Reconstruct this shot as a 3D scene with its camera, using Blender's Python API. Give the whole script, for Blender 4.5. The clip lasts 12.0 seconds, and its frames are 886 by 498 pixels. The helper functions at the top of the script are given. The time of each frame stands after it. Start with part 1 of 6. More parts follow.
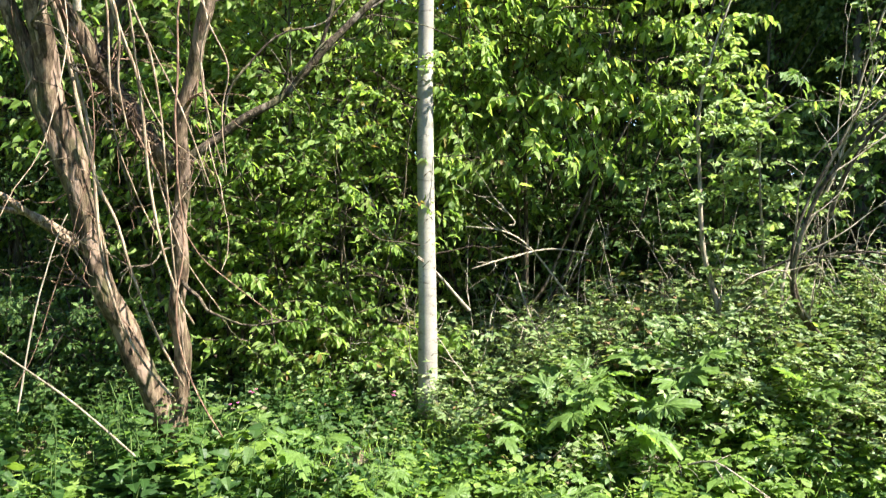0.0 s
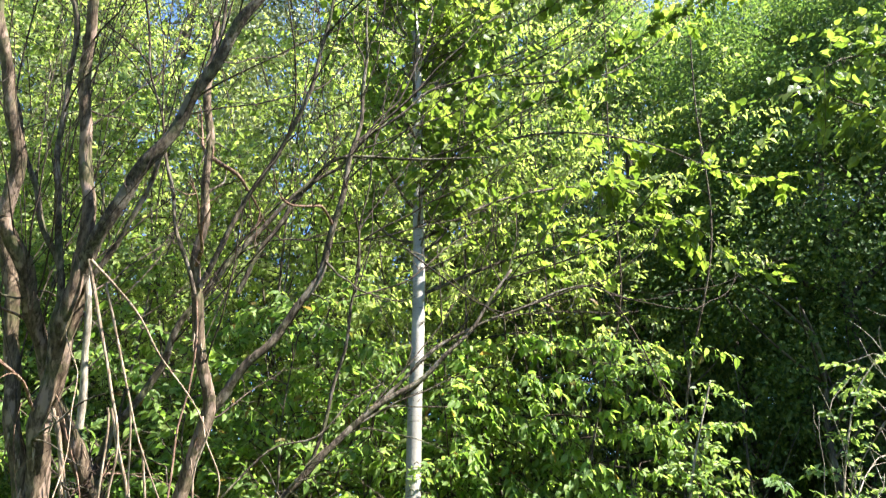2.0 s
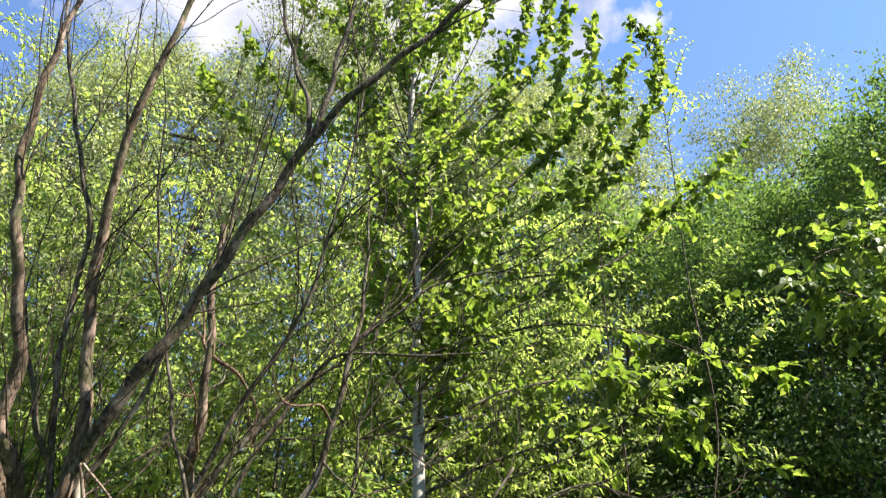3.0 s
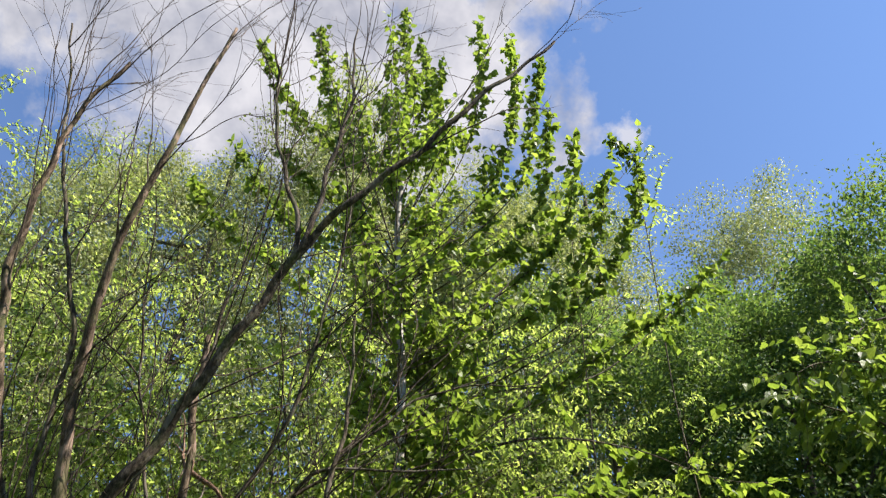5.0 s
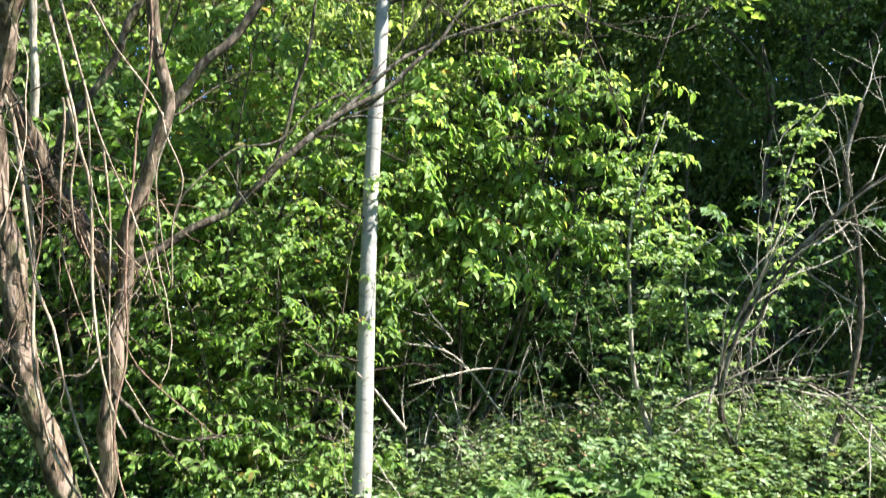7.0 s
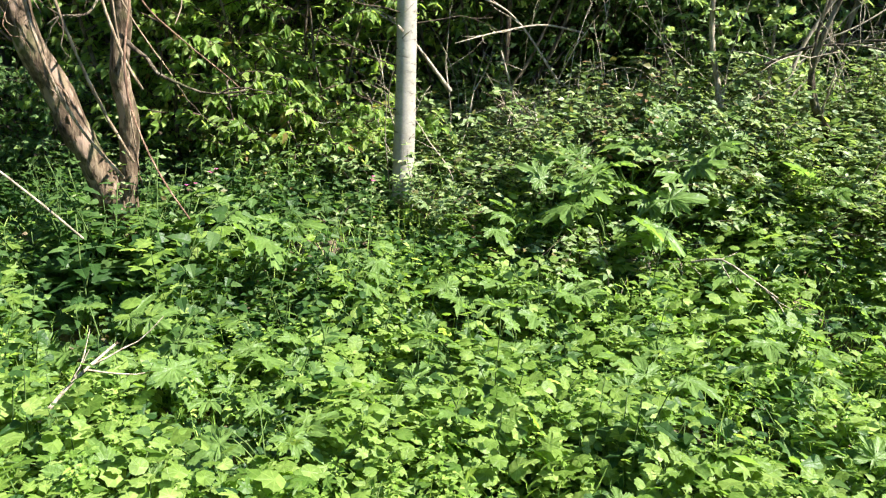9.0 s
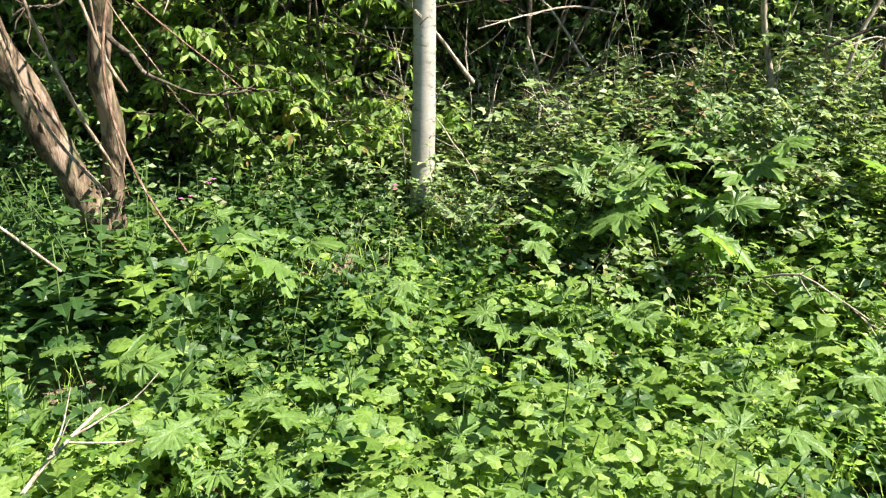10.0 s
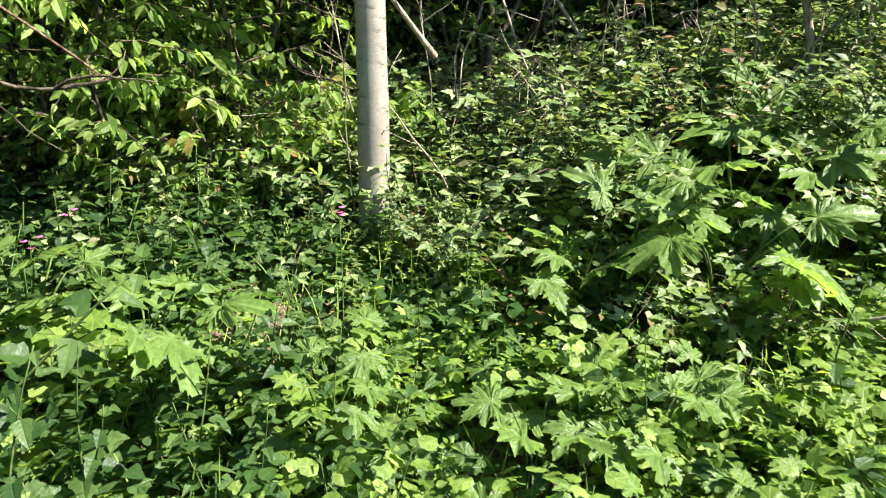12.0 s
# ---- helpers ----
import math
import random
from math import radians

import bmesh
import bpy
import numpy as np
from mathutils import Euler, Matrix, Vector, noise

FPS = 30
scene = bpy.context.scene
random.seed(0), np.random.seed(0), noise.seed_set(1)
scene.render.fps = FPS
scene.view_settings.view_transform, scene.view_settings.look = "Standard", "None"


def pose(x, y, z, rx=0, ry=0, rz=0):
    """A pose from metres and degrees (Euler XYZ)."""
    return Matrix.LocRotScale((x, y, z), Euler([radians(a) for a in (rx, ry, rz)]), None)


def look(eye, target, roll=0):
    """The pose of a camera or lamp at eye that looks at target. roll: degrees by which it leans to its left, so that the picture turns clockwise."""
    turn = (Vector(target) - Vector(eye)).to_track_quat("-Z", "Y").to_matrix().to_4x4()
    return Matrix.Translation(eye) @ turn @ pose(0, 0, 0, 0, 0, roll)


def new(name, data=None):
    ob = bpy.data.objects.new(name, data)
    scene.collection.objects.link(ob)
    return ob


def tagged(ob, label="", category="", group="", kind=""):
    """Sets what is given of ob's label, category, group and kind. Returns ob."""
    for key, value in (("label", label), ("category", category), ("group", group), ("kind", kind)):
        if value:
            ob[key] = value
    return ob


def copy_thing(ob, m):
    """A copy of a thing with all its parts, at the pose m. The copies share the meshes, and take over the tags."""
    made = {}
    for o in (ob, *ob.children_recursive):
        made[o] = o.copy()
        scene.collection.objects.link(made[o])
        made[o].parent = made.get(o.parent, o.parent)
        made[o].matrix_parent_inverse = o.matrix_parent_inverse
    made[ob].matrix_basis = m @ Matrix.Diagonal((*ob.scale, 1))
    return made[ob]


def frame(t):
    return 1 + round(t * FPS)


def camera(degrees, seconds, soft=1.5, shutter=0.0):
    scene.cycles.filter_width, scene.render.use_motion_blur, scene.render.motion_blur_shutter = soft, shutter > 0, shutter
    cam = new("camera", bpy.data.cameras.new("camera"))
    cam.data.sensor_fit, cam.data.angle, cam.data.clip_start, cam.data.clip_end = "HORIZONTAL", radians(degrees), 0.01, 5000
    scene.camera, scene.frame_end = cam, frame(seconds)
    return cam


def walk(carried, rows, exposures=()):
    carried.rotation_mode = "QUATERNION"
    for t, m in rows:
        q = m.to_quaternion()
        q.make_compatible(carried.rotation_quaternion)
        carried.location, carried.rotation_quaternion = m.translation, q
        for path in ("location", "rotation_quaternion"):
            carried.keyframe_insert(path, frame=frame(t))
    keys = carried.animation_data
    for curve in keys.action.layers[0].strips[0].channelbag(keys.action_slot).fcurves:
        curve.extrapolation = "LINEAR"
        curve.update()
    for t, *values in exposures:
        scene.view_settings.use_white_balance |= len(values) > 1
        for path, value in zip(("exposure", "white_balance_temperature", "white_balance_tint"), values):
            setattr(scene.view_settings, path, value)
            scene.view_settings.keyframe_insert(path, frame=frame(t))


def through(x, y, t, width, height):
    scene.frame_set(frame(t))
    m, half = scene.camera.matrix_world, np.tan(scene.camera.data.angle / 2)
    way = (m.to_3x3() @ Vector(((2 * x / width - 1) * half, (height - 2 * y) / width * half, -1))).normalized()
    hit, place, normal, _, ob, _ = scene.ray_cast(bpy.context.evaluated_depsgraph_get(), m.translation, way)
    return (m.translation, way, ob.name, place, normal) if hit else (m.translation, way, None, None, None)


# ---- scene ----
cam = camera(57.1, 12.0, soft=1.2, shutter=0.15)
METRES, EYE, TILT, LEAN, TURN = 3.6, 1.6, 0.0, 0.0, 0.0
ROWS = [
    (0.0, 0.0, 0.0, 0.0, -0.0, 0.0, 0.0),
    (0.5, -0.0076, -0.009, 0.0098, -1.3, 6.84, 0.52),
    (1.0, -0.0155, -0.0188, 0.0159, -1.57, 13.71, 0.6),
    (1.5, -0.0199, -0.0252, 0.0237, -1.56, 20.37, 0.58),
    (2.0, -0.0211, -0.042, 0.0297, -1.38, 27.02, 0.59),
    (2.5, -0.0198, -0.0521, 0.037, -1.24, 33.57, 0.66),
    (3.0, -0.0199, -0.0639, 0.0463, -1.14, 39.87, 0.92),
    (3.5, -0.0226, -0.0832, 0.0495, -1.13, 45.23, 1.28),
    (3.7, -0.0226, -0.086, 0.0495, -1.2, 47.0, 1.35),
    (4.1, -0.0227, -0.089, 0.0495, -1.5, 49.4, 1.5),
    (4.5, -0.0228, -0.088, 0.049, -1.8, 50.2, 1.5),
    (4.9, -0.0229, -0.083, 0.047, -2.15, 48.3, 1.4),
    (5.3, -0.0229, -0.074, 0.0435, -2.45, 43.8, 1.15),
    (5.5, -0.023, -0.0687, 0.0419, -2.59, 40.78, 1.04),
    (6.0, -0.0269, -0.0482, 0.0315, -3.42, 30.89, 0.25),
    (6.5, -0.0383, -0.0262, 0.0157, -4.65, 19.65, -0.61),
    (7.0, -0.0533, -0.0241, 0.003, -5.95, 8.17, -1.53),
    (7.5, -0.0806, -0.0064, -0.0145, -7.16, -2.71, -2.25),
    (7.7, -0.084, 0.003, -0.02, -7.2, -6.2, -2.4),
    (8.1, -0.088, 0.033, -0.031, -6.6, -10.8, -2.6),
    (8.5, -0.0875, 0.08, -0.04, -5.7, -12.9, -2.65),
    (9.0, -0.086, 0.163, -0.045, -4.3, -14.2, -2.5),
    (9.5, -0.0882, 0.2483, -0.0465, -3.54, -14.58, -2.2),
    (10.0, -0.1312, 0.3434, -0.0391, -5.09, -15.39, -1.49),
    (10.5, -0.1369, 0.4087, -0.044, -5.5, -15.85, -0.89),
    (11.0, -0.1158, 0.5177, -0.0508, -6.94, -16.31, -0.41),
    (11.5, -0.1092, 0.5947, -0.0631, -8.78, -16.78, -0.17),
    (12.0, -0.137, 0.7141, -0.0621, -10.42, -17.13, -0.31),
]
EXPOSURES = [(0.0, 2.48, 6400, 11), (1.0, 2.68, 6350, 12), (1.5, 2.62, 6200, 12), (2.5, 2.33, 6150, 14), (3.0, 1.94, 6400, 14), (3.5, 1.44, 6500, 14), (5.5, 1.46, 6500, 15),
             (6.0, 1.98, 6450, 17), (6.5, 2.38, 6350, 12), (7.0, 2.55, 5850, 10), (7.5, 2.53, 5850, 9), (9.5, 2.28, 6400, 12), (12.0, 2.29, 6500, 12)]
walk(cam, [(t, pose(0, 0, EYE, TILT, LEAN, TURN) @ pose(METRES * x, METRES * y, METRES * z, 90 + pitch, roll, yaw)) for t, x, y, z, yaw, pitch, roll in ROWS], EXPOSURES)

# ---- daylight: clear sky and one sun from the right ----
SUN_TO = Vector((0.93, -0.38, 1.18)).normalized()
world = bpy.data.worlds.new("sky")
scene.world = world
world.use_nodes = True
wt = world.node_tree
wt.nodes.clear()
sky = wt.nodes.new("ShaderNodeTexSky")
sky.sky_type = "NISHITA"
sky.sun_disc = False
sky.sun_elevation = math.asin(SUN_TO.z)
sky.sun_rotation = math.atan2(SUN_TO.x, SUN_TO.y)
sky.air_density, sky.dust_density, sky.ozone_density = 1.0, 0.0, 5.0
bg = wt.nodes.new("ShaderNodeBackground")
bg.inputs["Strength"].default_value = 0.09
wo = wt.nodes.new("ShaderNodeOutputWorld")
wt.links.new(sky.outputs[0], bg.inputs["Color"])
wt.links.new(bg.outputs[0], wo.inputs["Surface"])
sun_data = bpy.data.lights.new("sun", "SUN")
sun_data.energy, sun_data.angle, sun_data.color = 5.0, radians(0.5), (1.0, 0.95, 0.86)
sun = new("sun", sun_data)
sun.matrix_world = look(SUN_TO * 60, (0, 0, 0))

# ---- materials ----


def node(nt, kind):
    return nt.nodes.new(kind)


def add(nt, a, b):
    n = nt.nodes.new("ShaderNodeMath")
    n.operation = "ADD"
    nt.links.new(a, n.inputs[0])
    nt.links.new(b, n.inputs[1])
    return n.outputs[0]


def math_node(nt, kind, *args):
    n = nt.nodes.new("ShaderNodeMath")
    n.operation = kind
    for i, a in enumerate(args):
        if isinstance(a, (int, float)):
            n.inputs[i].default_value = a
        else:
            nt.links.new(a, n.inputs[i])
    return n.outputs[0]


def noise_tex(nt, coord, scale, detail=4.0, rough=0.6):
    n = node(nt, "ShaderNodeTexNoise")
    n.inputs["Scale"].default_value, n.inputs["Detail"].default_value, n.inputs["Roughness"].default_value = scale, detail, rough
    nt.links.new(coord, n.inputs["Vector"])
    return n


def ramp(nt, fac, stops):
    n = node(nt, "ShaderNodeValToRGB")
    els = n.color_ramp.elements
    while len(els) < len(stops):
        els.new(0.5)
    for e, (p, c) in zip(els, stops):
        e.position, e.color = p, (*c, 1.0) if len(c) == 3 else c
    nt.links.new(fac, n.inputs["Fac"])
    return n


def mix_rgb(nt, fac, a, b, blend="MIX"):
    n = node(nt, "ShaderNodeMix")
    n.data_type, n.blend_type = "RGBA", blend
    for sock, value in ((0, fac), (6, a), (7, b)):
        if isinstance(value, (int, float)):
            n.inputs[sock].default_value = value
        elif isinstance(value, tuple):
            n.inputs[sock].default_value = (*value, 1.0)
        else:
            nt.links.new(value, n.inputs[sock])
    return n.outputs[2]


def shade(name):
    m = bpy.data.materials.new(name)
    m.use_nodes = True
    nt = m.node_tree
    nt.nodes.clear()
    out = node(nt, "ShaderNodeOutputMaterial")
    bsdf = node(nt, "ShaderNodeBsdfPrincipled")
    nt.links.new(bsdf.outputs[0], out.inputs["Surface"])
    return m, nt, bsdf, out


def leaf_mat(name, dark, mid, light, through=0.4, rough=0.5, old=None):
    """Living leaf: colour differs from leaf to leaf and in patches, light shines through the blade."""
    m, nt, bsdf, out = shade(name)
    geo = node(nt, "ShaderNodeNewGeometry")
    obj = node(nt, "ShaderNodeTexCoord")
    stops = [(0.0, dark), (0.5, mid), (0.95, light)]
    if old:
        stops = [(0.0, old), (0.035, dark)] + stops[1:]
    per = ramp(nt, geo.outputs["Random Per Island"], stops)
    big = noise_tex(nt, obj.outputs["Object"], 0.9, 3.0)
    fine = noise_tex(nt, obj.outputs["Object"], 60.0, 3.0)
    patch = ramp(nt, big.outputs["Fac"], [(0.32, (0.72, 0.74, 0.72)), (0.68, (1.22, 1.2, 1.1))])
    col = mix_rgb(nt, 1.0, per.outputs[0], patch.outputs[0], "MULTIPLY")
    spots = ramp(nt, fine.outputs["Fac"], [(0.3, (0.8, 0.82, 0.8)), (0.7, (1.12, 1.1, 1.05))])
    col = mix_rgb(nt, 1.0, col, spots.outputs[0], "MULTIPLY")
    # midrib and slanting side veins, paler than the blade
    place = node(nt, "ShaderNodeAttribute")
    place.attribute_name = "blade"
    sep = node(nt, "ShaderNodeSeparateXYZ")
    nt.links.new(place.outputs["Vector"], sep.inputs[0])
    off = math_node(nt, "ABSOLUTE", sep.outputs["X"])
    rib = ramp(nt, off, [(0.0, (1, 1, 1)), (0.03, (0, 0, 0))]).outputs[0]
    slant = math_node(nt, "FRACT", math_node(nt, "MULTIPLY", math_node(nt, "SUBTRACT", sep.outputs["Y"], math_node(nt, "MULTIPLY", off, 0.8)), 6.5))
    side = ramp(nt, slant, [(0.0, (0.3, 0.3, 0.3)), (0.16, (0, 0, 0)), (0.5, (0.0, 0.0, 0.0)), (0.84, (0, 0, 0)), (1.0, (0.3, 0.3, 0.3))]).outputs[0]
    vein = mix_rgb(nt, 1.0, rib, side, "LIGHTEN")
    col = mix_rgb(nt, vein, col, mix_rgb(nt, 1.0, col, (1.45, 1.35, 1.6), "MULTIPLY"))
    wavy = noise_tex(nt, obj.outputs["Object"], 24.0, 2.0)
    nt.links.new(col, bsdf.inputs["Base Color"])
    bsdf.inputs["Roughness"].default_value = rough
    bsdf.inputs["Specular IOR Level"].default_value = 0.26
    bump = node(nt, "ShaderNodeBump")
    bump.inputs["Strength"].default_value, bump.inputs["Distance"].default_value = 0.7, 0.012
    nt.links.new(math_node(nt, "SUBTRACT", wavy.outputs["Fac"], math_node(nt, "MULTIPLY", vein, 0.12)), bump.inputs["Height"])
    nt.links.new(bump.outputs[0], bsdf.inputs["Normal"])
    tr = node(nt, "ShaderNodeBsdfTranslucent")
    glow = mix_rgb(nt, 1.0, col, (1.38, 1.42, 0.8), "MULTIPLY")
    nt.links.new(glow, tr.inputs["Color"])
    mx = node(nt, "ShaderNodeMixShader")
    mx.inputs[0].default_value = through
    nt.links.new(bsdf.outputs[0], mx.inputs[1])
    nt.links.new(tr.outputs[0], mx.inputs[2])
    nt.links.new(mx.outputs[0], out.inputs["Surface"])
    return m


def bark_mat(name, dark, mid, light, scale=30.0, stretch=0.18, relief=0.5, moss=0.0, flake=None):
    """Furrowed bark, drawn out along the stem."""
    m, nt, bsdf, out = shade(name)
    obj = node(nt, "ShaderNodeTexCoord")
    mp = node(nt, "ShaderNodeMapping")
    mp.inputs["Scale"].default_value = (1, 1, stretch)
    nt.links.new(obj.outputs["Object"], mp.inputs["Vector"])
    grain = noise_tex(nt, mp.outputs[0], scale, 6.0, 0.7)
    big = noise_tex(nt, obj.outputs["Object"], 3.0, 3.0)
    col = ramp(nt, grain.outputs["Fac"], [(0.38, dark), (0.51, mid), (0.64, light)]).outputs[0]
    tone = ramp(nt, big.outputs["Fac"], [(0.3, (0.7, 0.68, 0.66)), (0.7, (1.2, 1.18, 1.15))]).outputs[0]
    col = mix_rgb(nt, 1.0, col, tone, "MULTIPLY")
    if moss:
        green = noise_tex(nt, obj.outputs["Object"], 5.0, 4.0)
        where = ramp(nt, green.outputs["Fac"], [(0.5, (0, 0, 0)), (0.7, (moss, moss, moss))]).outputs[0]
        col = mix_rgb(nt, where, col, (0.10, 0.13, 0.04))
    if flake:
        peel = node(nt, "ShaderNodeMapping")
        peel.inputs["Scale"].default_value = (1, 1, 0.4)
        nt.links.new(obj.outputs["Object"], peel.inputs["Vector"])
        bits = noise_tex(nt, peel.outputs[0], 13.0, 5.0, 0.55)
        where = ramp(nt, bits.outputs["Fac"], [(0.54, (0, 0, 0)), (0.6, (0.8, 0.8, 0.8))]).outputs[0]
        col = mix_rgb(nt, where, col, flake)
    nt.links.new(col, bsdf.inputs["Base Color"])
    bsdf.inputs["Roughness"].default_value = 0.9
    bsdf.inputs["Specular IOR Level"].default_value = 0.15
    bump = node(nt, "ShaderNodeBump")
    bump.inputs["Strength"].default_value, bump.inputs["Distance"].default_value = relief, 0.02
    nt.links.new(grain.outputs["Fac"], bump.inputs["Height"])
    nt.links.new(bump.outputs[0], bsdf.inputs["Normal"])
    return m


def pale_bark():
    """Smooth grey-white bark with dark chevron scars and fine cross lines."""
    m, nt, bsdf, out = shade("pale_smooth_bark")
    obj = node(nt, "ShaderNodeTexCoord")
    flat = node(nt, "ShaderNodeMapping")
    flat.inputs["Scale"].default_value = (1, 1, 3.2)
    nt.links.new(obj.outputs["Object"], flat.inputs["Vector"])
    cross = noise_tex(nt, flat.outputs[0], 9.0, 6.0, 0.65)
    fine = noise_tex(nt, obj.outputs["Object"], 70.0, 5.0)
    big = noise_tex(nt, obj.outputs["Object"], 2.2, 3.0)
    base = ramp(nt, big.outputs["Fac"], [(0.3, (0.17, 0.155, 0.122)), (0.5, (0.245, 0.224, 0.182)), (0.7, (0.315, 0.292, 0.242))]).outputs[0]
    scars = ramp(nt, cross.outputs["Fac"], [(0.33, (0.3, 0.27, 0.23)), (0.42, (0.92, 0.92, 0.92)), (0.7, (1.06, 1.06, 1.04))]).outputs[0]
    col = mix_rgb(nt, 1.0, base, scars, "MULTIPLY")
    grit = ramp(nt, fine.outputs["Fac"], [(0.3, (0.8, 0.8, 0.78)), (0.65, (1.06, 1.06, 1.06))]).outputs[0]
    col = mix_rgb(nt, 1.0, col, grit, "MULTIPLY")
    nt.links.new(col, bsdf.inputs["Base Color"])
    bsdf.inputs["Roughness"].default_value = 0.7
    bump = node(nt, "ShaderNodeBump")
    bump.inputs["Strength"].default_value, bump.inputs["Distance"].default_value = 0.35, 0.008
    nt.links.new(cross.outputs["Fac"], bump.inputs["Height"])
    nt.links.new(bump.outputs[0], bsdf.inputs["Normal"])
    return m


def soil_mat():
    m, nt, bsdf, out = shade("woodland_soil")
    obj = node(nt, "ShaderNodeTexCoord")
    big = noise_tex(nt, obj.outputs["Object"], 1.3, 4.0)
    fine = noise_tex(nt, obj.outputs["Object"], 45.0, 6.0)
    a = ramp(nt, big.outputs["Fac"], [(0.35, (0.09, 0.07, 0.045)), (0.6, (0.15, 0.118, 0.073)), (0.75, (0.11, 0.12, 0.05))]).outputs[0]
    b = ramp(nt, fine.outputs["Fac"], [(0.3, (0.5, 0.5, 0.5)), (0.7, (1.5, 1.4, 1.25))]).outputs[0]
    nt.links.new(mix_rgb(nt, 1.0, a, b, "MULTIPLY"), bsdf.inputs["Base Color"])
    bsdf.inputs["Roughness"].default_value = 0.95
    bump = node(nt, "ShaderNodeBump")
    bump.inputs["Distance"].default_value = 0.03
    nt.links.new(fine.outputs["Fac"], bump.inputs["Height"])
    nt.links.new(bump.outputs[0], bsdf.inputs["Normal"])
    return m


def cloud_mat():
    """Fair-weather cloud: torn edge, bright body, clear gaps."""
    m, nt, bsdf, out = shade("cloud_vapour")
    obj = node(nt, "ShaderNodeTexCoord")
    sep = node(nt, "ShaderNodeSeparateXYZ")
    nt.links.new(obj.outputs["Object"], sep.inputs[0])
    puff = noise_tex(nt, obj.outputs["Object"], 0.0042, 9.0, 0.58)
    soft = noise_tex(nt, obj.outputs["Object"], 0.0075, 5.0)
    side = node(nt, "ShaderNodeMapRange")
    for k, v in zip(("From Min", "From Max", "To Min", "To Max"), (190.0, 400.0, 0.10, -0.30)):
        side.inputs[k].default_value = v
    nt.links.new(sep.outputs["X"], side.inputs["Value"])
    low = node(nt, "ShaderNodeMapRange")
    for k, v in zip(("From Min", "From Max", "To Min", "To Max"), (-330.0, -20.0, -0.35, 0.06)):
        low.inputs[k].default_value = v
    nt.links.new(sep.outputs["Y"], low.inputs["Value"])
    dense = add(nt, add(nt, puff.outputs["Fac"], side.outputs[0]), low.outputs[0])
    cover = ramp(nt, dense, [(0.46, (0, 0, 0)), (0.56, (0.95, 0.95, 0.95))]).outputs[0]
    body = ramp(nt, soft.outputs["Fac"], [(0.35, (0.46, 0.49, 0.57)), (0.6, (0.95, 0.95, 0.97))]).outputs[0]
    em = node(nt, "ShaderNodeEmission")
    em.inputs["Strength"].default_value = 0.33
    nt.links.new(body, em.inputs["Color"])
    tr = node(nt, "ShaderNodeBsdfTransparent")
    mx = node(nt, "ShaderNodeMixShader")
    nt.links.new(cover, mx.inputs[0])
    nt.links.new(tr.outputs[0], mx.inputs[1])
    nt.links.new(em.outputs[0], mx.inputs[2])
    nt.links.new(mx.outputs[0], out.inputs["Surface"])
    return m


def wisp_mat():
    """A small torn cloud that fades out from its middle."""
    m, nt, bsdf, out = shade("small_cloud_vapour")
    obj = node(nt, "ShaderNodeTexCoord")
    puff = noise_tex(nt, obj.outputs["Object"], 0.03, 8.0, 0.6)
    size = node(nt, "ShaderNodeVectorMath")
    size.operation = "LENGTH"
    nt.links.new(obj.outputs["Object"], size.inputs[0])
    fade = node(nt, "ShaderNodeMapRange")
    for k, v in zip(("From Min", "From Max", "To Min", "To Max"), (4.0, 42.0, 0.2, -0.35)):
        fade.inputs[k].default_value = v
    nt.links.new(size.outputs["Value"], fade.inputs["Value"])
    cover = ramp(nt, add(nt, puff.outputs["Fac"], fade.outputs[0]), [(0.46, (0, 0, 0)), (0.68, (0.8, 0.8, 0.8))]).outputs[0]
    em = node(nt, "ShaderNodeEmission")
    em.inputs["Color"].default_value, em.inputs["Strength"].default_value = (0.86, 0.87, 0.9, 1.0), 0.34
    tr = node(nt, "ShaderNodeBsdfTransparent")
    mx = node(nt, "ShaderNodeMixShader")
    nt.links.new(cover, mx.inputs[0])
    nt.links.new(tr.outputs[0], mx.inputs[1])
    nt.links.new(em.outputs[0], mx.inputs[2])
    nt.links.new(mx.outputs[0], out.inputs["Surface"])
    return m


M_SOIL = soil_mat()
M_WISP = wisp_mat()
M_CLOUD = cloud_mat()
M_PALE = pale_bark()
M_BROWN = bark_mat("shaggy_brown_bark", (0.034, 0.023, 0.014), (0.098, 0.069, 0.045), (0.2, 0.15, 0.1), 30, 0.22, 1.0, 0.45, (0.27, 0.19, 0.138))
M_GREYB = bark_mat("grey_brown_bark", (0.02, 0.015, 0.01), (0.068, 0.052, 0.036), (0.17, 0.136, 0.097), 34, 0.4, 1.0, 0.4, (0.165, 0.14, 0.105))
M_TWIG = bark_mat("twig_bark", (0.024, 0.017, 0.012), (0.054, 0.039, 0.028), (0.12, 0.09, 0.068), 50, 0.2, 0.3)
M_VINE = bark_mat("dry_vine_bark", (0.12, 0.082, 0.052), (0.27, 0.20, 0.138), (0.43, 0.345, 0.25), 60, 0.1, 0.8)
M_VINERED = bark_mat("reddish_vine_bark", (0.06, 0.034, 0.022), (0.165, 0.10, 0.066), (0.30, 0.21, 0.145), 60, 0.1, 0.8)
M_DRY = bark_mat("bleached_dead_wood", (0.14, 0.115, 0.083), (0.28, 0.24, 0.18), (0.43, 0.38, 0.30), 60, 0.12, 0.4)
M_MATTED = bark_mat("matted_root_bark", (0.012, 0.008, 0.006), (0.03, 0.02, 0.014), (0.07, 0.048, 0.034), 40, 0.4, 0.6)
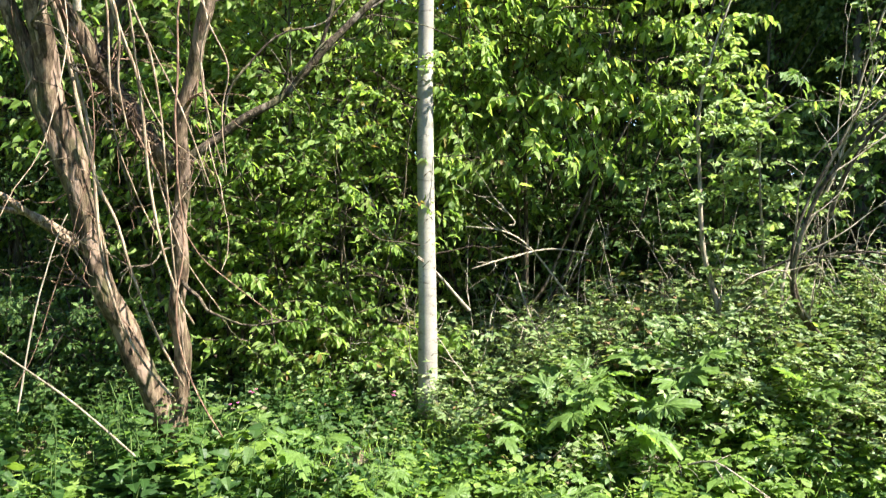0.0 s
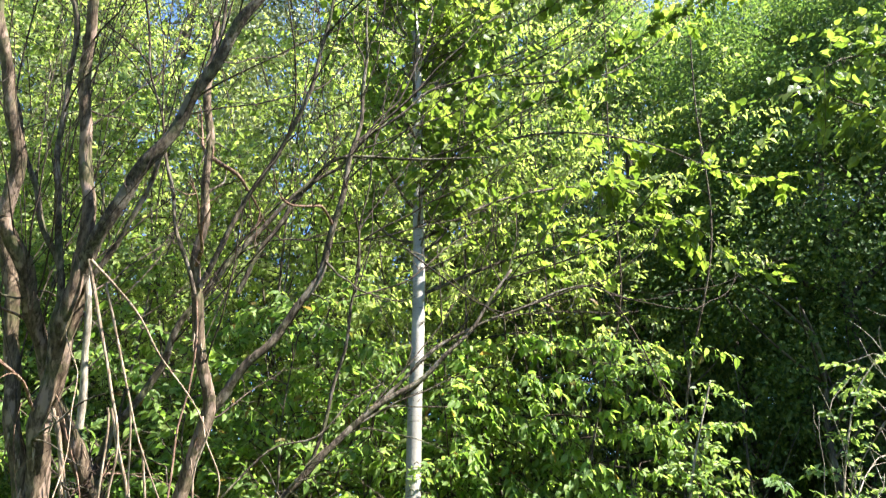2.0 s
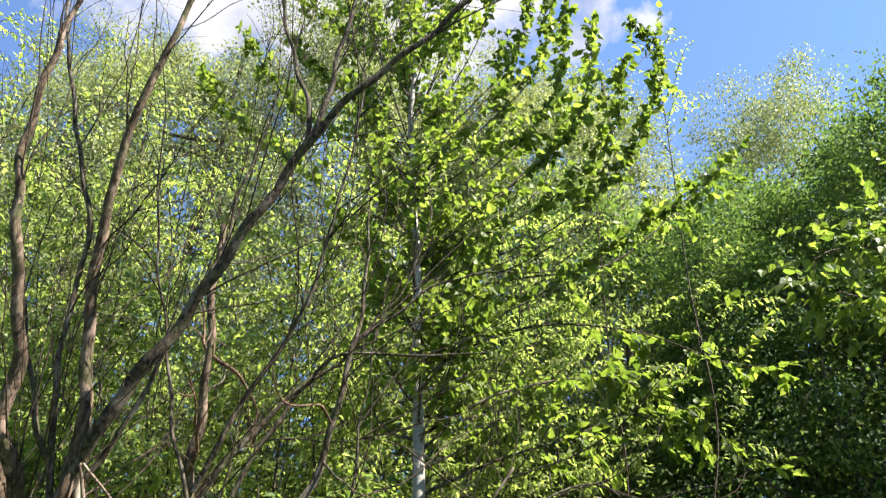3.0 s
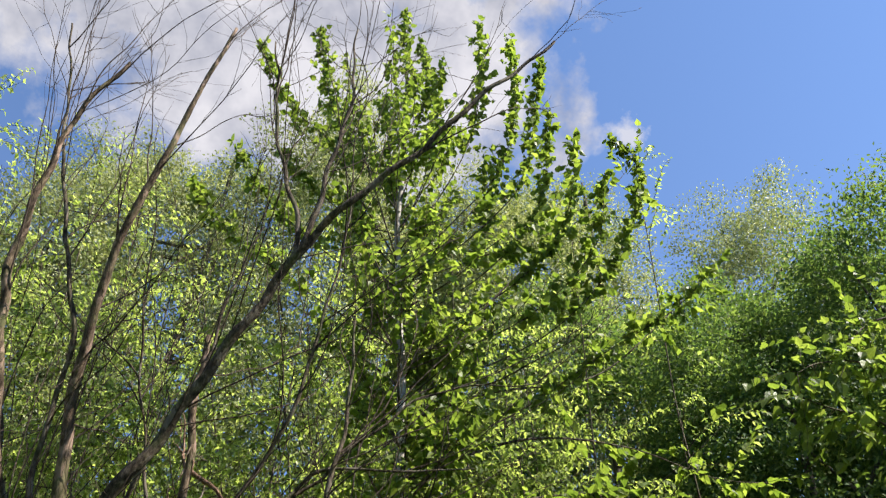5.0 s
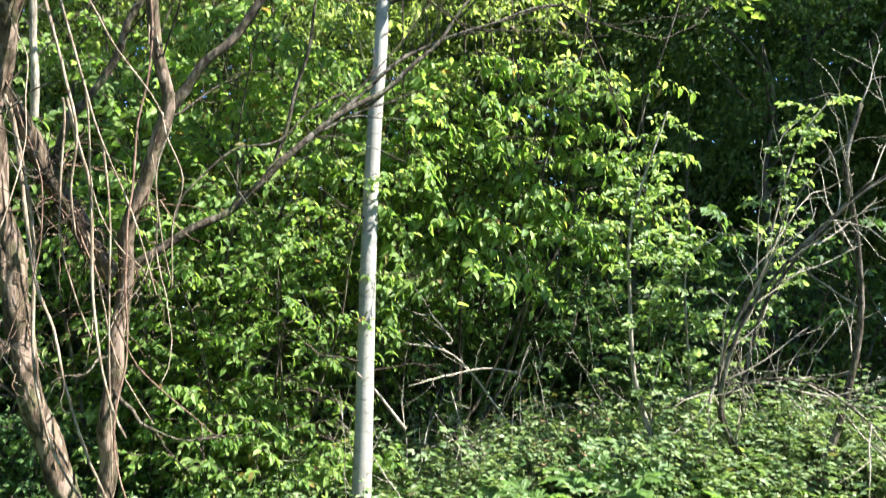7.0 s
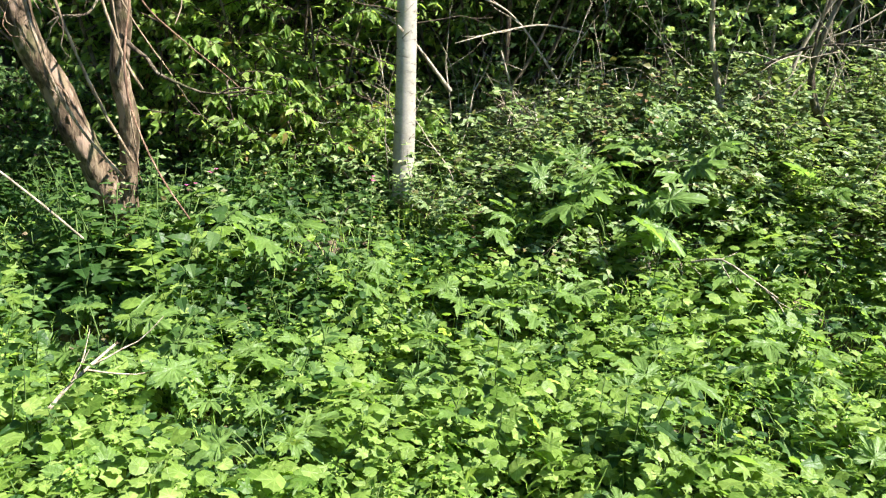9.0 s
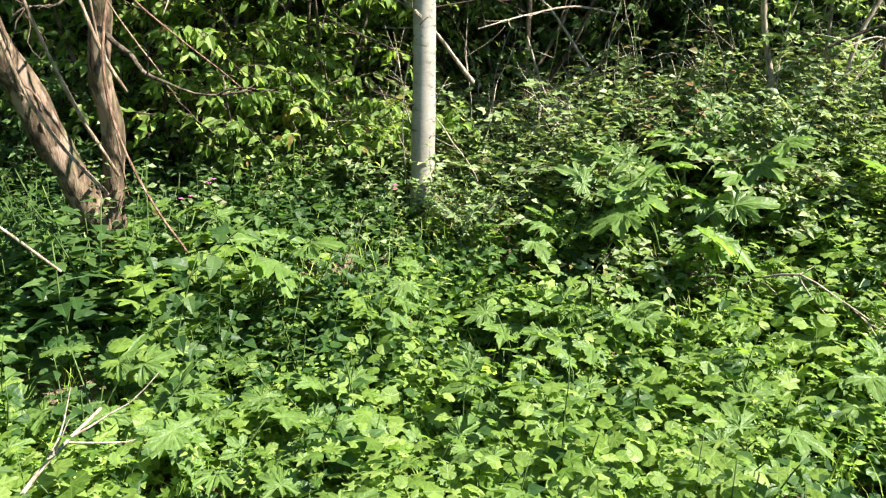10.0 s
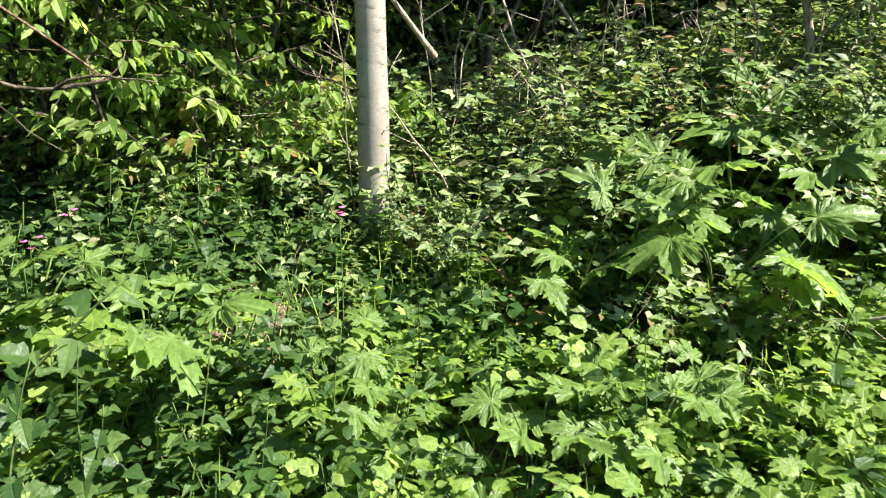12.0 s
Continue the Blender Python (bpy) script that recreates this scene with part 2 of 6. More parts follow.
M_FARBARK = bark_mat("shaded_tree_bark", (0.035, 0.03, 0.024), (0.08, 0.068, 0.052), (0.15, 0.13, 0.10), 14, 0.2, 0.6, 0.4)
M_STALK = bark_mat("green_stalk", (0.03, 0.06, 0.015), (0.065, 0.11, 0.028), (0.12, 0.165, 0.05), 80, 0.2, 0.2)
L_POPLAR = leaf_mat("poplar_leaf", (0.078, 0.126, 0.023), (0.15, 0.212, 0.042), (0.225, 0.285, 0.068), 0.58, 0.45)
L_DOGWOOD = leaf_mat("dogwood_leaf", (0.10, 0.178, 0.036), (0.178, 0.275, 0.06), (0.29, 0.375, 0.115), 0.6, 0.48, (0.25, 0.15, 0.06))
L_ELDER = leaf_mat("sapling_leaf", (0.13, 0.20, 0.065), (0.21, 0.295, 0.10), (0.31, 0.385, 0.17), 0.45, 0.48)
L_MID = leaf_mat("young_tree_leaf", (0.12, 0.172, 0.05), (0.24, 0.31, 0.096), (0.36, 0.42, 0.17), 0.68, 0.5)
# Shade of the back wood is put into this darker green.
L_DARK = leaf_mat("shade_toned_leaf", (0.052, 0.1, 0.035), (0.097, 0.158, 0.05), (0.17, 0.235, 0.068), 0.54, 0.6)
# Leaf green darkened to paint the shade under the overhanging shrubs.
L_SHADE = leaf_mat("shade_toned_shrub_leaf", (0.05, 0.105, 0.03), (0.09, 0.16, 0.045), (0.14, 0.215, 0.065), 0.45, 0.5)
L_SILVER = leaf_mat("silvery_leaf", (0.10, 0.13, 0.05), (0.20, 0.235, 0.10), (0.38, 0.40, 0.25), 0.38, 0.4)
# Nettle green darkened to carry the shade left of the pale trunk.
L_NETTLE = leaf_mat("nettle_leaf", (0.027, 0.07, 0.02), (0.052, 0.11, 0.03), (0.105, 0.178, 0.055), 0.58, 0.42)
L_HERB = leaf_mat("herb_leaf", (0.072, 0.142, 0.024), (0.148, 0.236, 0.044), (0.24, 0.335, 0.09), 0.58, 0.45)
L_BRAMBLE = leaf_mat("bramble_leaf", (0.072, 0.122, 0.04), (0.145, 0.205, 0.076), (0.28, 0.335, 0.165), 0.36, 0.42, (0.16, 0.12, 0.05))
L_HOGWEED = leaf_mat("hogweed_leaf", (0.088, 0.165, 0.038), (0.155, 0.245, 0.064), (0.25, 0.345, 0.115), 0.55, 0.42)
L_GRASS = leaf_mat("grass_blade", (0.084, 0.156, 0.024), (0.144, 0.24, 0.036), (0.24, 0.336, 0.072), 0.35, 0.45)
L_LITTER = leaf_mat("dead_leaf", (0.09, 0.05, 0.025), (0.17, 0.105, 0.05), (0.28, 0.19, 0.10), 0.1, 0.8)
L_PETAL = leaf_mat("pink_petal", (0.42, 0.07, 0.22), (0.55, 0.11, 0.32), (0.65, 0.2, 0.42), 0.3, 0.5)

# ---- mesh tools ----


def rng_of(seed):
    return np.random.default_rng(seed)


def unit(v):
    v = np.asarray(v, float)
    return v / np.maximum(np.linalg.norm(v, axis=-1, keepdims=True), 1e-9)


def widen(v):
    """Vertices with their place on the leaf blade; off the blade where none is given."""
    return v if v.shape[1] == 5 else np.hstack((v, np.full((len(v), 2), 0.25)))


def build_mesh(name, chunks, mat, smooth=True):
    """One mesh from chunks of (vertices, {corners: faces})."""
    verts, loops, totals, base = [], [], [], 0
    for v, faces in chunks:
        verts.append(v)
        for k, f in faces.items():
            loops.append((f + base).reshape(-1))
            totals.append(np.full(len(f), k, np.int32))
        base += len(v)
    blade = max(a.shape[1] for a in verts) == 5
    v = np.concatenate([widen(a) for a in verts] if blade else verts).astype(np.float32)
    lo = np.concatenate(loops).astype(np.int32)
    tt = np.concatenate(totals)
    me = bpy.data.meshes.new(name)
    me.vertices.add(len(v))
    me.vertices.foreach_set("co", np.ascontiguousarray(v[:, :3]).reshape(-1))
    me.loops.add(len(lo))
    me.loops.foreach_set("vertex_index", lo)
    me.polygons.add(len(tt))
    me.polygons.foreach_set("loop_start", np.concatenate(([0], np.cumsum(tt)[:-1])).astype(np.int32))
    me.polygons.foreach_set("use_smooth", np.full(len(tt), smooth, bool))
    me.update(calc_edges=True)
    if blade:
        at = me.attributes.new("blade", "FLOAT2", "POINT")
        at.data.foreach_set("vector", np.ascontiguousarray(v[:, 3:5]).reshape(-1))
    me.materials.append(mat)
    return me


def thing(name, at=(0, 0, 0), **tags):
    ob = new(name)
    ob.empty_display_size = 0.1
    ob.location = at
    return tagged(ob, **tags)


def part(name, chunks, mat, parent=None, label="", smooth=True, **tags):
    ob = new(name, build_mesh(name, chunks, mat, smooth))
    if parent is not None:
        ob.parent = parent
    return tagged(ob, label=label, **tags)


def curve_through(points, step=0.08):
    """A smooth line through a few points."""
    p = np.asarray(points, float)
    if len(p) < 3:
        n = max(2, int(np.linalg.norm(p[1] - p[0]) / step) + 1)
        return p[0] + (p[1] - p[0]) * np.linspace(0, 1, n)[:, None]
    q = np.vstack((2 * p[0] - p[1], p, 2 * p[-1] - p[-2]))
    out = []
    for i in range(1, len(q) - 2):
        n = max(2, int(np.linalg.norm(q[i + 1] - q[i]) / step))
        t = np.linspace(0, 1, n, endpoint=False)[:, None]
        a, b, c, d = q[i - 1], q[i], q[i + 1], q[i + 2]
        out.append(0.5 * (2 * b + (c - a) * t + (2 * a - 5 * b + 4 * c - d) * t * t + (3 * b - a - 3 * c + d) * t ** 3))
    out.append(p[-1:])
    return np.vstack(out)


def tube(line, r0, r1, sides=7, rough=0.0, rng=None, flare=0.0):
    """A tapered stem round a line, closed to a blunt tip."""
    line = np.asarray(line, float)
    n = len(line)
    d = unit(np.gradient(line, axis=0))
    ref = np.array([0.31, 0.87, 0.12]) if abs(d[:, 2]).mean() > 0.5 else np.array([0.1, 0.2, 0.97])
    x = unit(np.cross(d, ref))
    y = np.cross(d, x)
    k = np.linspace(0, 1, n)
    r = r0 + (r1 - r0) * k + flare * np.exp(-k * 14)
    a = np.linspace(0, 2 * np.pi, sides, endpoint=False)
    rr = np.repeat(r[:, None], sides, 1)
    if rough and rng is not None:
        wob = rng.normal(0, 1, (n, sides))
        wob = (wob + np.roll(wob, 1, 0) + np.roll(wob, 1, 1) + np.roll(wob, -1, 0)) / 2
        rr = rr * (1 + rough * wob)
    v = line[:, None] + rr[..., None] * (np.cos(a)[None, :, None] * x[:, None] + np.sin(a)[None, :, None] * y[:, None])
    i = np.arange(n - 1)[:, None] * sides + np.arange(sides)[None]
    j = np.arange(n - 1)[:, None] * sides + (np.arange(sides)[None] + 1) % sides
    f = np.stack((i, j, j + sides, i + sides), -1).reshape(-1, 4)
    v = np.vstack((v.reshape(-1, 3), line[-1:] + d[-1:] * r1 * 0.6))
    e = (n - 1) * sides + np.arange(sides)
    tip = np.stack((e, (n - 1) * sides + (np.arange(sides) + 1) % sides, np.full(sides, len(v) - 1)), -1)
    return v, {4: f, 3: tip}


def leaf_shape(stations, droop=0.12, fold=0.12, tip=1.0):
    """A blade of unit length along y: stations are (place along, half width)."""
    v = [(0, 0, 0)]
    for s, w in stations:
        z = -droop * s * s
        v += [(-w, s, z + fold * w), (0, s, z - fold * w * 0.4), (w, s, z + fold * w)]
    v.append((0, tip, -droop * tip * tip))
    n = len(stations)
    tri = [(0, 2, 1), (0, 3, 2)]
    quad = []
    for i in range(n - 1):
        a = 1 + 3 * i
        quad += [(a, a + 1, a + 4, a + 3), (a + 1, a + 2, a + 5, a + 4)]
    a = 1 + 3 * (n - 1)
    tri += [(a, a + 1, a + 3), (a + 1, a + 2, a + 3)]
    faces = {3: np.array(tri)}
    if quad:
        faces[4] = np.array(quad)
    return np.array(v, float), faces


LEAF_QUAD = (np.array([(0, 0, 0), (0.3, 0.45, 0.03), (0, 1, -0.12), (-0.3, 0.45, 0.03)], float), {4: np.array([(0, 1, 2, 3)])})
LEAF_OVAL = leaf_shape([(0.42, 0.27)], 0.22, 0.3)
LEAF_LONG = leaf_shape([(0.27, 0.26), (0.62, 0.22)], 0.28, 0.28)
LEAF_HEART = leaf_shape([(0.04, 0.26), (0.34, 0.42), (0.72, 0.2)], 0.16, 0.2)
LEAF_TOOTH = leaf_shape([(0.08, 0.24), (0.2, 0.36), (0.3, 0.27), (0.46, 0.29), (0.56, 0.2), (0.74, 0.16)], 0.25, 0.22)
LEAF_MEDIUM = leaf_shape([(0.12, 0.28), (0.42, 0.3), (0.74, 0.15)], 0.28, 0.25)


def fan_leaf(lobes, sinus, edge, centre=0.3, droop=0.3, cup=0.1, rings=1, jitter=0.0, seed=1):
    """A lobed blade whose ribs fan out from one place: lobes are (degrees, length), edge the outline of half a lobe as (share of its angle, share of its length)."""
    r = rng_of(seed)
    outline = []
    for i, (deg, length) in enumerate(lobes):
        left = (deg - lobes[i - 1][0]) / 2 if i else 28.0
        right = (lobes[i + 1][0] - deg) / 2 if i + 1 < len(lobes) else 28.0
        for share, size in edge[::-1]:
            outline.append((deg - share * left, size * length, share))
        outline.append((deg, length, 0.0))
        for share, size in edge:
            outline.append((deg + share * right, size * length, share))
        if i + 1 < len(lobes):
            outline.append((deg + right, sinus, 1.0))
    v = [(0, 0, -0.02, 0, 0), (0, centre, 0, 0, 0)]
    for ring in range(1, rings + 1):
        k = ring / rings
        for deg, size, share in outline:
            d = size * k * (1 + (r.normal(0, jitter) if ring == rings else 0))
            a = radians(deg)
            x, y = d * math.sin(a), centre + d * math.cos(a)
            z = -droop * d * d + cup * share * d + jitter * 0.6 * r.normal()
            v.append((x, y, z, 0.3 * share * d, d))
    n = len(outline)
    tri = [(1, 3 + i, 2 + i) for i in range(n - 1)] + [(0, 1, 2), (0, 1 + n, 1)]
    quad = []
    for ring in range(rings - 1):
        p = 2 + ring * n
        quad += [(p + i, p + i + 1, p + n + i + 1, p + n + i) for i in range(n - 1)]
    faces = {3: np.array(tri)}
    if quad:
        faces[4] = np.array(quad)
    return np.array(v, float), faces


LEAF_ROUND = fan_leaf([(-125, 0.38), (-85, 0.44), (-42, 0.46), (0, 0.56), (42, 0.46), (85, 0.44), (125, 0.38)], 0.41, [], 0.36, 0.35, 0.12)
LEAF_PALM = fan_leaf([(-112, 0.42), (-56, 0.56), (0, 0.66), (56, 0.56), (112, 0.42)], 0.27, [(0.42, 0.78)], 0.3, 0.32, 0.12)
LEAF_NETTLE = leaf_shape([(0.05, 0.25), (0.24, 0.34), (0.52, 0.25), (0.78, 0.12)], 0.25, 0.22)


def lobed_leaf(seed):
    """A big hogweed blade: deep lobes, each toothed and pointed, on pale ribs."""
    r = rng_of(seed)
    tooth = [(0.2, 0.9), (0.34, 0.92), (0.48, 0.76), (0.66, 0.8), (0.78, 0.62)]
    lobes = [(a + r.normal(0, 4), d * r.uniform(0.85, 1.15)) for a, d in ((-125, 0.44), (-84, 0.52), (-44, 0.6), (0, 0.72), (44, 0.6), (84, 0.52), (125, 0.44))]
    if seed % 3 == 0:
        lobes = [(a + r.normal(0, 4), d * r.uniform(0.85, 1.15)) for a, d in ((-105, 0.5), (-52, 0.62), (0, 0.74), (52, 0.62), (105, 0.5))]
    blade = fan_leaf(lobes, r.uniform(0.3, 0.4), tooth, 0.3, r.uniform(0.1, 0.45), r.uniform(0.04, 0.2), 3, 0.04, seed)
    rib = np.stack((np.zeros(5), np.linspace(-0.02, 0.8, 5), -0.012 - 0.3 * np.clip(np.linspace(-0.32, 0.5, 5), 0, 1) ** 2), -1)
    return [blade, tube(rib, 0.012, 0.005, 4)]


def scatter(shape, at, along, up, size):
    """Copies of a leaf blade: places, the way each points, the side that faces up, and its length."""
    v, faces = shape
    at, along, up = np.asarray(at, float), unit(along), np.asarray(up, float)
    x = unit(np.cross(along, up))
    z = np.cross(x, along)
    size = np.broadcast_to(size, (len(at),))
    w = at[:, None] + size[:, None, None] * (v[None, :, 0:1] * x[:, None] + v[None, :, 1:2] * along[:, None] + v[None, :, 2:3] * z[:, None])
    off = (np.arange(len(at)) * len(v))[:, None, None]
    own = v[:, 3:5] if v.shape[1] == 5 else v[:, :2]
    w = np.concatenate((w, np.broadcast_to(own[None], (len(at), len(v), 2))), -1)
    return w.reshape(-1, 5), {k: (f[None] + off).reshape(-1, k) for k, f in faces.items()}


def join(parts):
    verts, faces, base = [], {}, 0
    for v, f in parts:
        verts.append(v)
        for k, a in f.items():
            faces.setdefault(k, []).append(a + base)
        base += len(v)
    if max(v.shape[1] for v in verts) == 5:
        verts = [widen(v) for v in verts]
    return np.vstack(verts), {k: np.vstack(a) for k, a in faces.items()}


def shoot(r, start, way, length, bend=0.15, rise=0.0, n=7):
    """A wandering line that starts one way and turns up (rise > 0) or down."""
    p, d = [np.asarray(start, float)], unit(way)
    for _ in range(n):
        d = unit(d + r.normal(0, bend, 3) + np.array([0, 0, rise]))
        p.append(p[-1] + d * length / n)
    return np.array(p)


def along_line(line, fractions):
    """Places and directions at fractions of a line."""
    seg = np.linalg.norm(np.diff(line, axis=0), axis=1)
    s = np.concatenate(([0], np.cumsum(seg)))
    f = np.asarray(fractions) * s[-1]
    at = np.stack([np.interp(f, s, line[:, i]) for i in range(3)], -1)
    d = np.gradient(line, axis=0)
    way = unit(np.stack([np.interp(f, s, d[:, i]) for i in range(3)], -1))
    return at, way


def step_up(k):
    k = np.clip(k, 0, 1)
    return k * k * (3 - 2 * k)


SUN_SIDE = np.array([0.36, -0.22, 0.0])


def open_patch(x, y):
    """Where the undergrowth thins out: above 1 thick, below 0 bare."""
    return 0.75 + 0.8 * np.sin(x * 2.9 + 0.7) * np.sin(y * 3.3 + 1.9) + 0.5 * np.sin(x * 6.3 + y * 4.7)


def ground_z(x, y):
    x, y = np.asarray(x, float), np.asarray(y, float)
    z = -0.3 * step_up((y - 0.4) / 2.6) + step_up((y - 4.3) / 2.3) * (0.57 + 0.13 * np.clip(x, -1.0, 2.8))
    z = z + 0.07 * np.clip(x, 0, 3) * step_up((y - 2) / 3) + 0.02 * np.clip(y - 7.2, 0, 40)
    return z + 0.035 * np.sin(x * 2.1 + 0.6) * np.sin(y * 1.7 + 1.1) + 0.02 * np.sin(x * 5.3 + y * 3.1)


def herb_rise(x, y):
    """How tall the undergrowth stands: low before the pale trunk, tall before the old tree's foot."""
    x, y = np.asarray(x, float), np.asarray(y, float)
    low = 0.6 * np.exp(-((x + 0.12) / 0.42) ** 2 - ((y - 5.85) / 0.5) ** 2)
    tall = 0.7 * np.exp(-((x + 1.8) / 0.5) ** 2 - ((y - 5.05) / 0.4) ** 2)
    return 1.0 - low + tall


# ---- ground and sky ----


def axis_steps(a, b, fine, reach):
    """Grid lines: close together between a and b, ever wider out to the reach."""
    mid = list(np.arange(a, b + fine / 2, fine))
    step, lo, hi = fine, [], []
    x = a
    while x > -reach:
        step *= 1.35
        x -= step
        lo.append(x)
    step, x = fine, b
    while x < reach:
        step *= 1.35
        x += step
        hi.append(x)
    return np.array(lo[::-1] + mid + hi)


def make_ground():
    xs, ys = axis_steps(-7, 8, 0.12, 900), axis_steps(-2, 12, 0.12, 900)
    gx, gy = np.meshgrid(xs, ys)
    v = np.stack((gx, gy, ground_z(gx, gy)), -1).reshape(-1, 3)
    n = len(xs)
    i = (np.arange(len(ys) - 1)[:, None] * n + np.arange(n - 1)[None]).reshape(-1)
    f = np.stack((i, i + 1, i + n + 1, i + n), -1)
    part("ground", [(v, {4: f})], M_SOIL, None, "dark woodland soil under dense green undergrowth", kind="structure", category="ground")


make_ground()


def make_cloud(name, half, mat, way, label):
    """A far sheet of cloud over the tree tops, square to the way from the clearing."""
    s = np.linspace(-half, half, 5)
    gx, gy = np.meshgrid(s, s)
    v = np.stack((gx, gy, -0.00012 * (gx ** 2 + gy ** 2)), -1).reshape(-1, 3)
    i = (np.arange(4)[:, None] * 5 + np.arange(4)[None]).reshape(-1)
    ob = part(name, [(v, {4: np.stack((i, i + 1, i + 6, i + 5), -1)})], mat, None, label, kind="structure", category="sky")
    ob.matrix_world = look(Vector((0, 0, 1.6)) + Vector(way) * 900, (0, 0, 1.6)) @ pose(0, 0, 0, 0, 180, 0)


make_cloud("backdrop", 520, M_CLOUD, (-0.125, 0.463, 0.878), "white fair-weather cloud in a blue sky")
make_cloud("backdrop", 50, M_WISP, (0.258, 0.541, 0.800), "small torn white cloud in a blue sky")

# ---- trees of the wood ----


def crown_cloud(r, n_clumps, per, centre, radii, hollow=0.55, clump=0.42, low=-1.0):
    """Places of leaves in clumps through the outer part of a crown, and the way out of the crown at each."""
    d = unit(r.normal(0, 1, (n_clumps, 3)))
    k = hollow + (1 - hollow) * r.random(n_clumps) ** 0.6
    lump = 1 + 0.13 * np.sin(d[:, 0] * 4.1 + d[:, 2] * 5.2) + 0.10 * np.sin(d[:, 1] * 7.3 + 1.3) + r.normal(0, 0.025, n_clumps)
    c = np.asarray(centre) + d * (k * lump)[:, None] * np.asarray(radii)
    c = c[d[:, 2] > low]
    d = d[d[:, 2] > low]
    spread = clump * r.uniform(0.6, 1.4, (len(c), 1, 1))
    ball = unit(r.normal(0, 1, (len(c), per, 3))) * r.random((len(c), per, 1)) ** 0.4
    p = c[:, None] + ball * spread * np.array([1.9, 1.9, 1.2])
    return p.reshape(-1, 3), np.repeat(d, per, 0), c


def leaf_lay(r, n, out, drop=0.5, flat=0.8):
    """Leaf directions (outward and hanging) and upward faces."""
    along = out * 0.7 + r.normal(0, 0.6, (n, 3)) + np.array([0, 0, -drop])
    up = np.array([0, 0, flat]) + r.normal(0, 0.45, (n, 3)) + out * 0.35
    return along, up


def forest_tree(name, seed, height, radius, crown_low, leaf_m, leaf_len, clumps, per, label, category="tree", shape=LEAF_QUAD, clump=0.45, low=-1.0, trunk_r=0.16, bark=None):
    r = rng_of(seed)
    ob = thing(name, label=label, category=category)
    bark = bark or M_FARBARK
    lean = r.normal(0, 0.03, 2)
    line = curve_through([(0, 0, -0.4)] + [(lean[0] * z + r.normal(0, 0.1), lean[1] * z + r.normal(0, 0.1), z) for z in np.linspace(0.2, height * 0.92, 6)], 0.5)
    part("trunk", [tube(line, trunk_r, 0.03, 8, 0.05, r, trunk_r * 0.5)], bark, ob)
    mid = crown_low + (height - crown_low) / 2
    p, d, c = crown_cloud(r, clumps, per, (0, 0, mid), (radius, radius, (height - crown_low) / 2), 0.68, clump, low)
    for q in c[r.permutation(len(c))[:22]]:
        z0 = max(0.6, q[2] - np.hypot(q[0], q[1]) * r.uniform(0.6, 1.3))
        a = np.array([np.interp(z0, line[:, 2], line[:, 0]), np.interp(z0, line[:, 2], line[:, 1]), z0])
        m = (a + q) / 2 + np.array([0, 0, -0.1 * np.linalg.norm(q - a)])
        part("limb", [tube(curve_through([a, m, q], 0.4), trunk_r * 0.32, 0.012, 5)], bark, ob)
    along, up = leaf_lay(r, len(p), d)
    up = up * 0.6 + 0.75 * unit(p - np.repeat(c, per, 0)) + 0.35 * d
    part("crown", [scatter(shape, p, along, up, leaf_len * r.uniform(0.6, 1.25, len(p)))], leaf_m, ob, smooth=False, kind="stuff")
    return ob


def plant_copies(ob, spots, seed, sink=0.15, turn=3.14):
    """The thing itself at the first spot, copies with their own turn and size at the rest: (x, y, scale)."""
    r = rng_of(seed)
    for i, (x, y, s) in enumerate(spots):
        m = Matrix.LocRotScale((x, y, float(ground_z(x, y)) - sink), Euler((0, 0, r.uniform(-turn, turn))), (s, s, s * r.uniform(0.93, 1.07)))
        if i == 0:
            ob.matrix_basis = m
        else:
            c = ob.copy()
            scene.collection.objects.link(c)
            c.matrix_basis = m
            for child in ob.children:
                k = child.copy()
                scene.collection.objects.link(k)
                k.parent = c


dark_tree = forest_tree("broadleaf_tree", 11, 15.0, 3.2, 1.5, L_DARK, 0.1, 1250, 72, "tall broadleaf tree with a dense dark green crown", trunk_r=0.2, clump=0.3)
dark_tree["group"] = "dark trees at the back of the wood"
plant_copies(dark_tree, [(6.0, 10.6, 0.8), (9.2, 10.4, 0.93), (3.9, 13.5, 0.95), (12.2, 12.6, 1.05), (-11.5, 14.0, 1.0), (8.0, 15.5, 1.05), (21.0, 3.0, 1.1)], 3)

round_tree = forest_tree("broadleaf_tree", 12, 12.0, 3.0, 0.3, L_DARK, 0.1, 950, 66, "shaded broadleaf tree with leaves down to the ground", trunk_r=0.14, clump=0.32)
round_tree["group"] = "dark trees at the back of the wood"
plant_copies(round_tree, [(4.6, 11.2, 0.7), (0.9, 13.6, 0.72), (-2.6, 13.8, 0.72), (-6.4, 11.8, 0.75), (-4.6, 8.8, 0.5), (8.4, 8.0, 0.7), (-9.0, 8.5, 0.75)], 4)

silver_tree = forest_tree("silver_poplar", 13, 21.0, 2.7, 4.0, L_SILVER, 0.088, 1300, 70, "tall silvery grey-green poplar with shimmering leaves", trunk_r=0.2, clump=0.28)
silver_tree["group"] = "silvery trees behind the clearing"
plant_copies(silver_tree, [(-2.2, 14.6, 1.1), (-6.2, 15.2, 1.1), (2.3, 15.0, 1.02), (-10.5, 15.8, 1.0), (-8.2, 13.4, 0.92), (0.2, 17.2, 1.1), (5.0, 17.0, 1.0), (11.2, 17.6, 1.06)], 5)

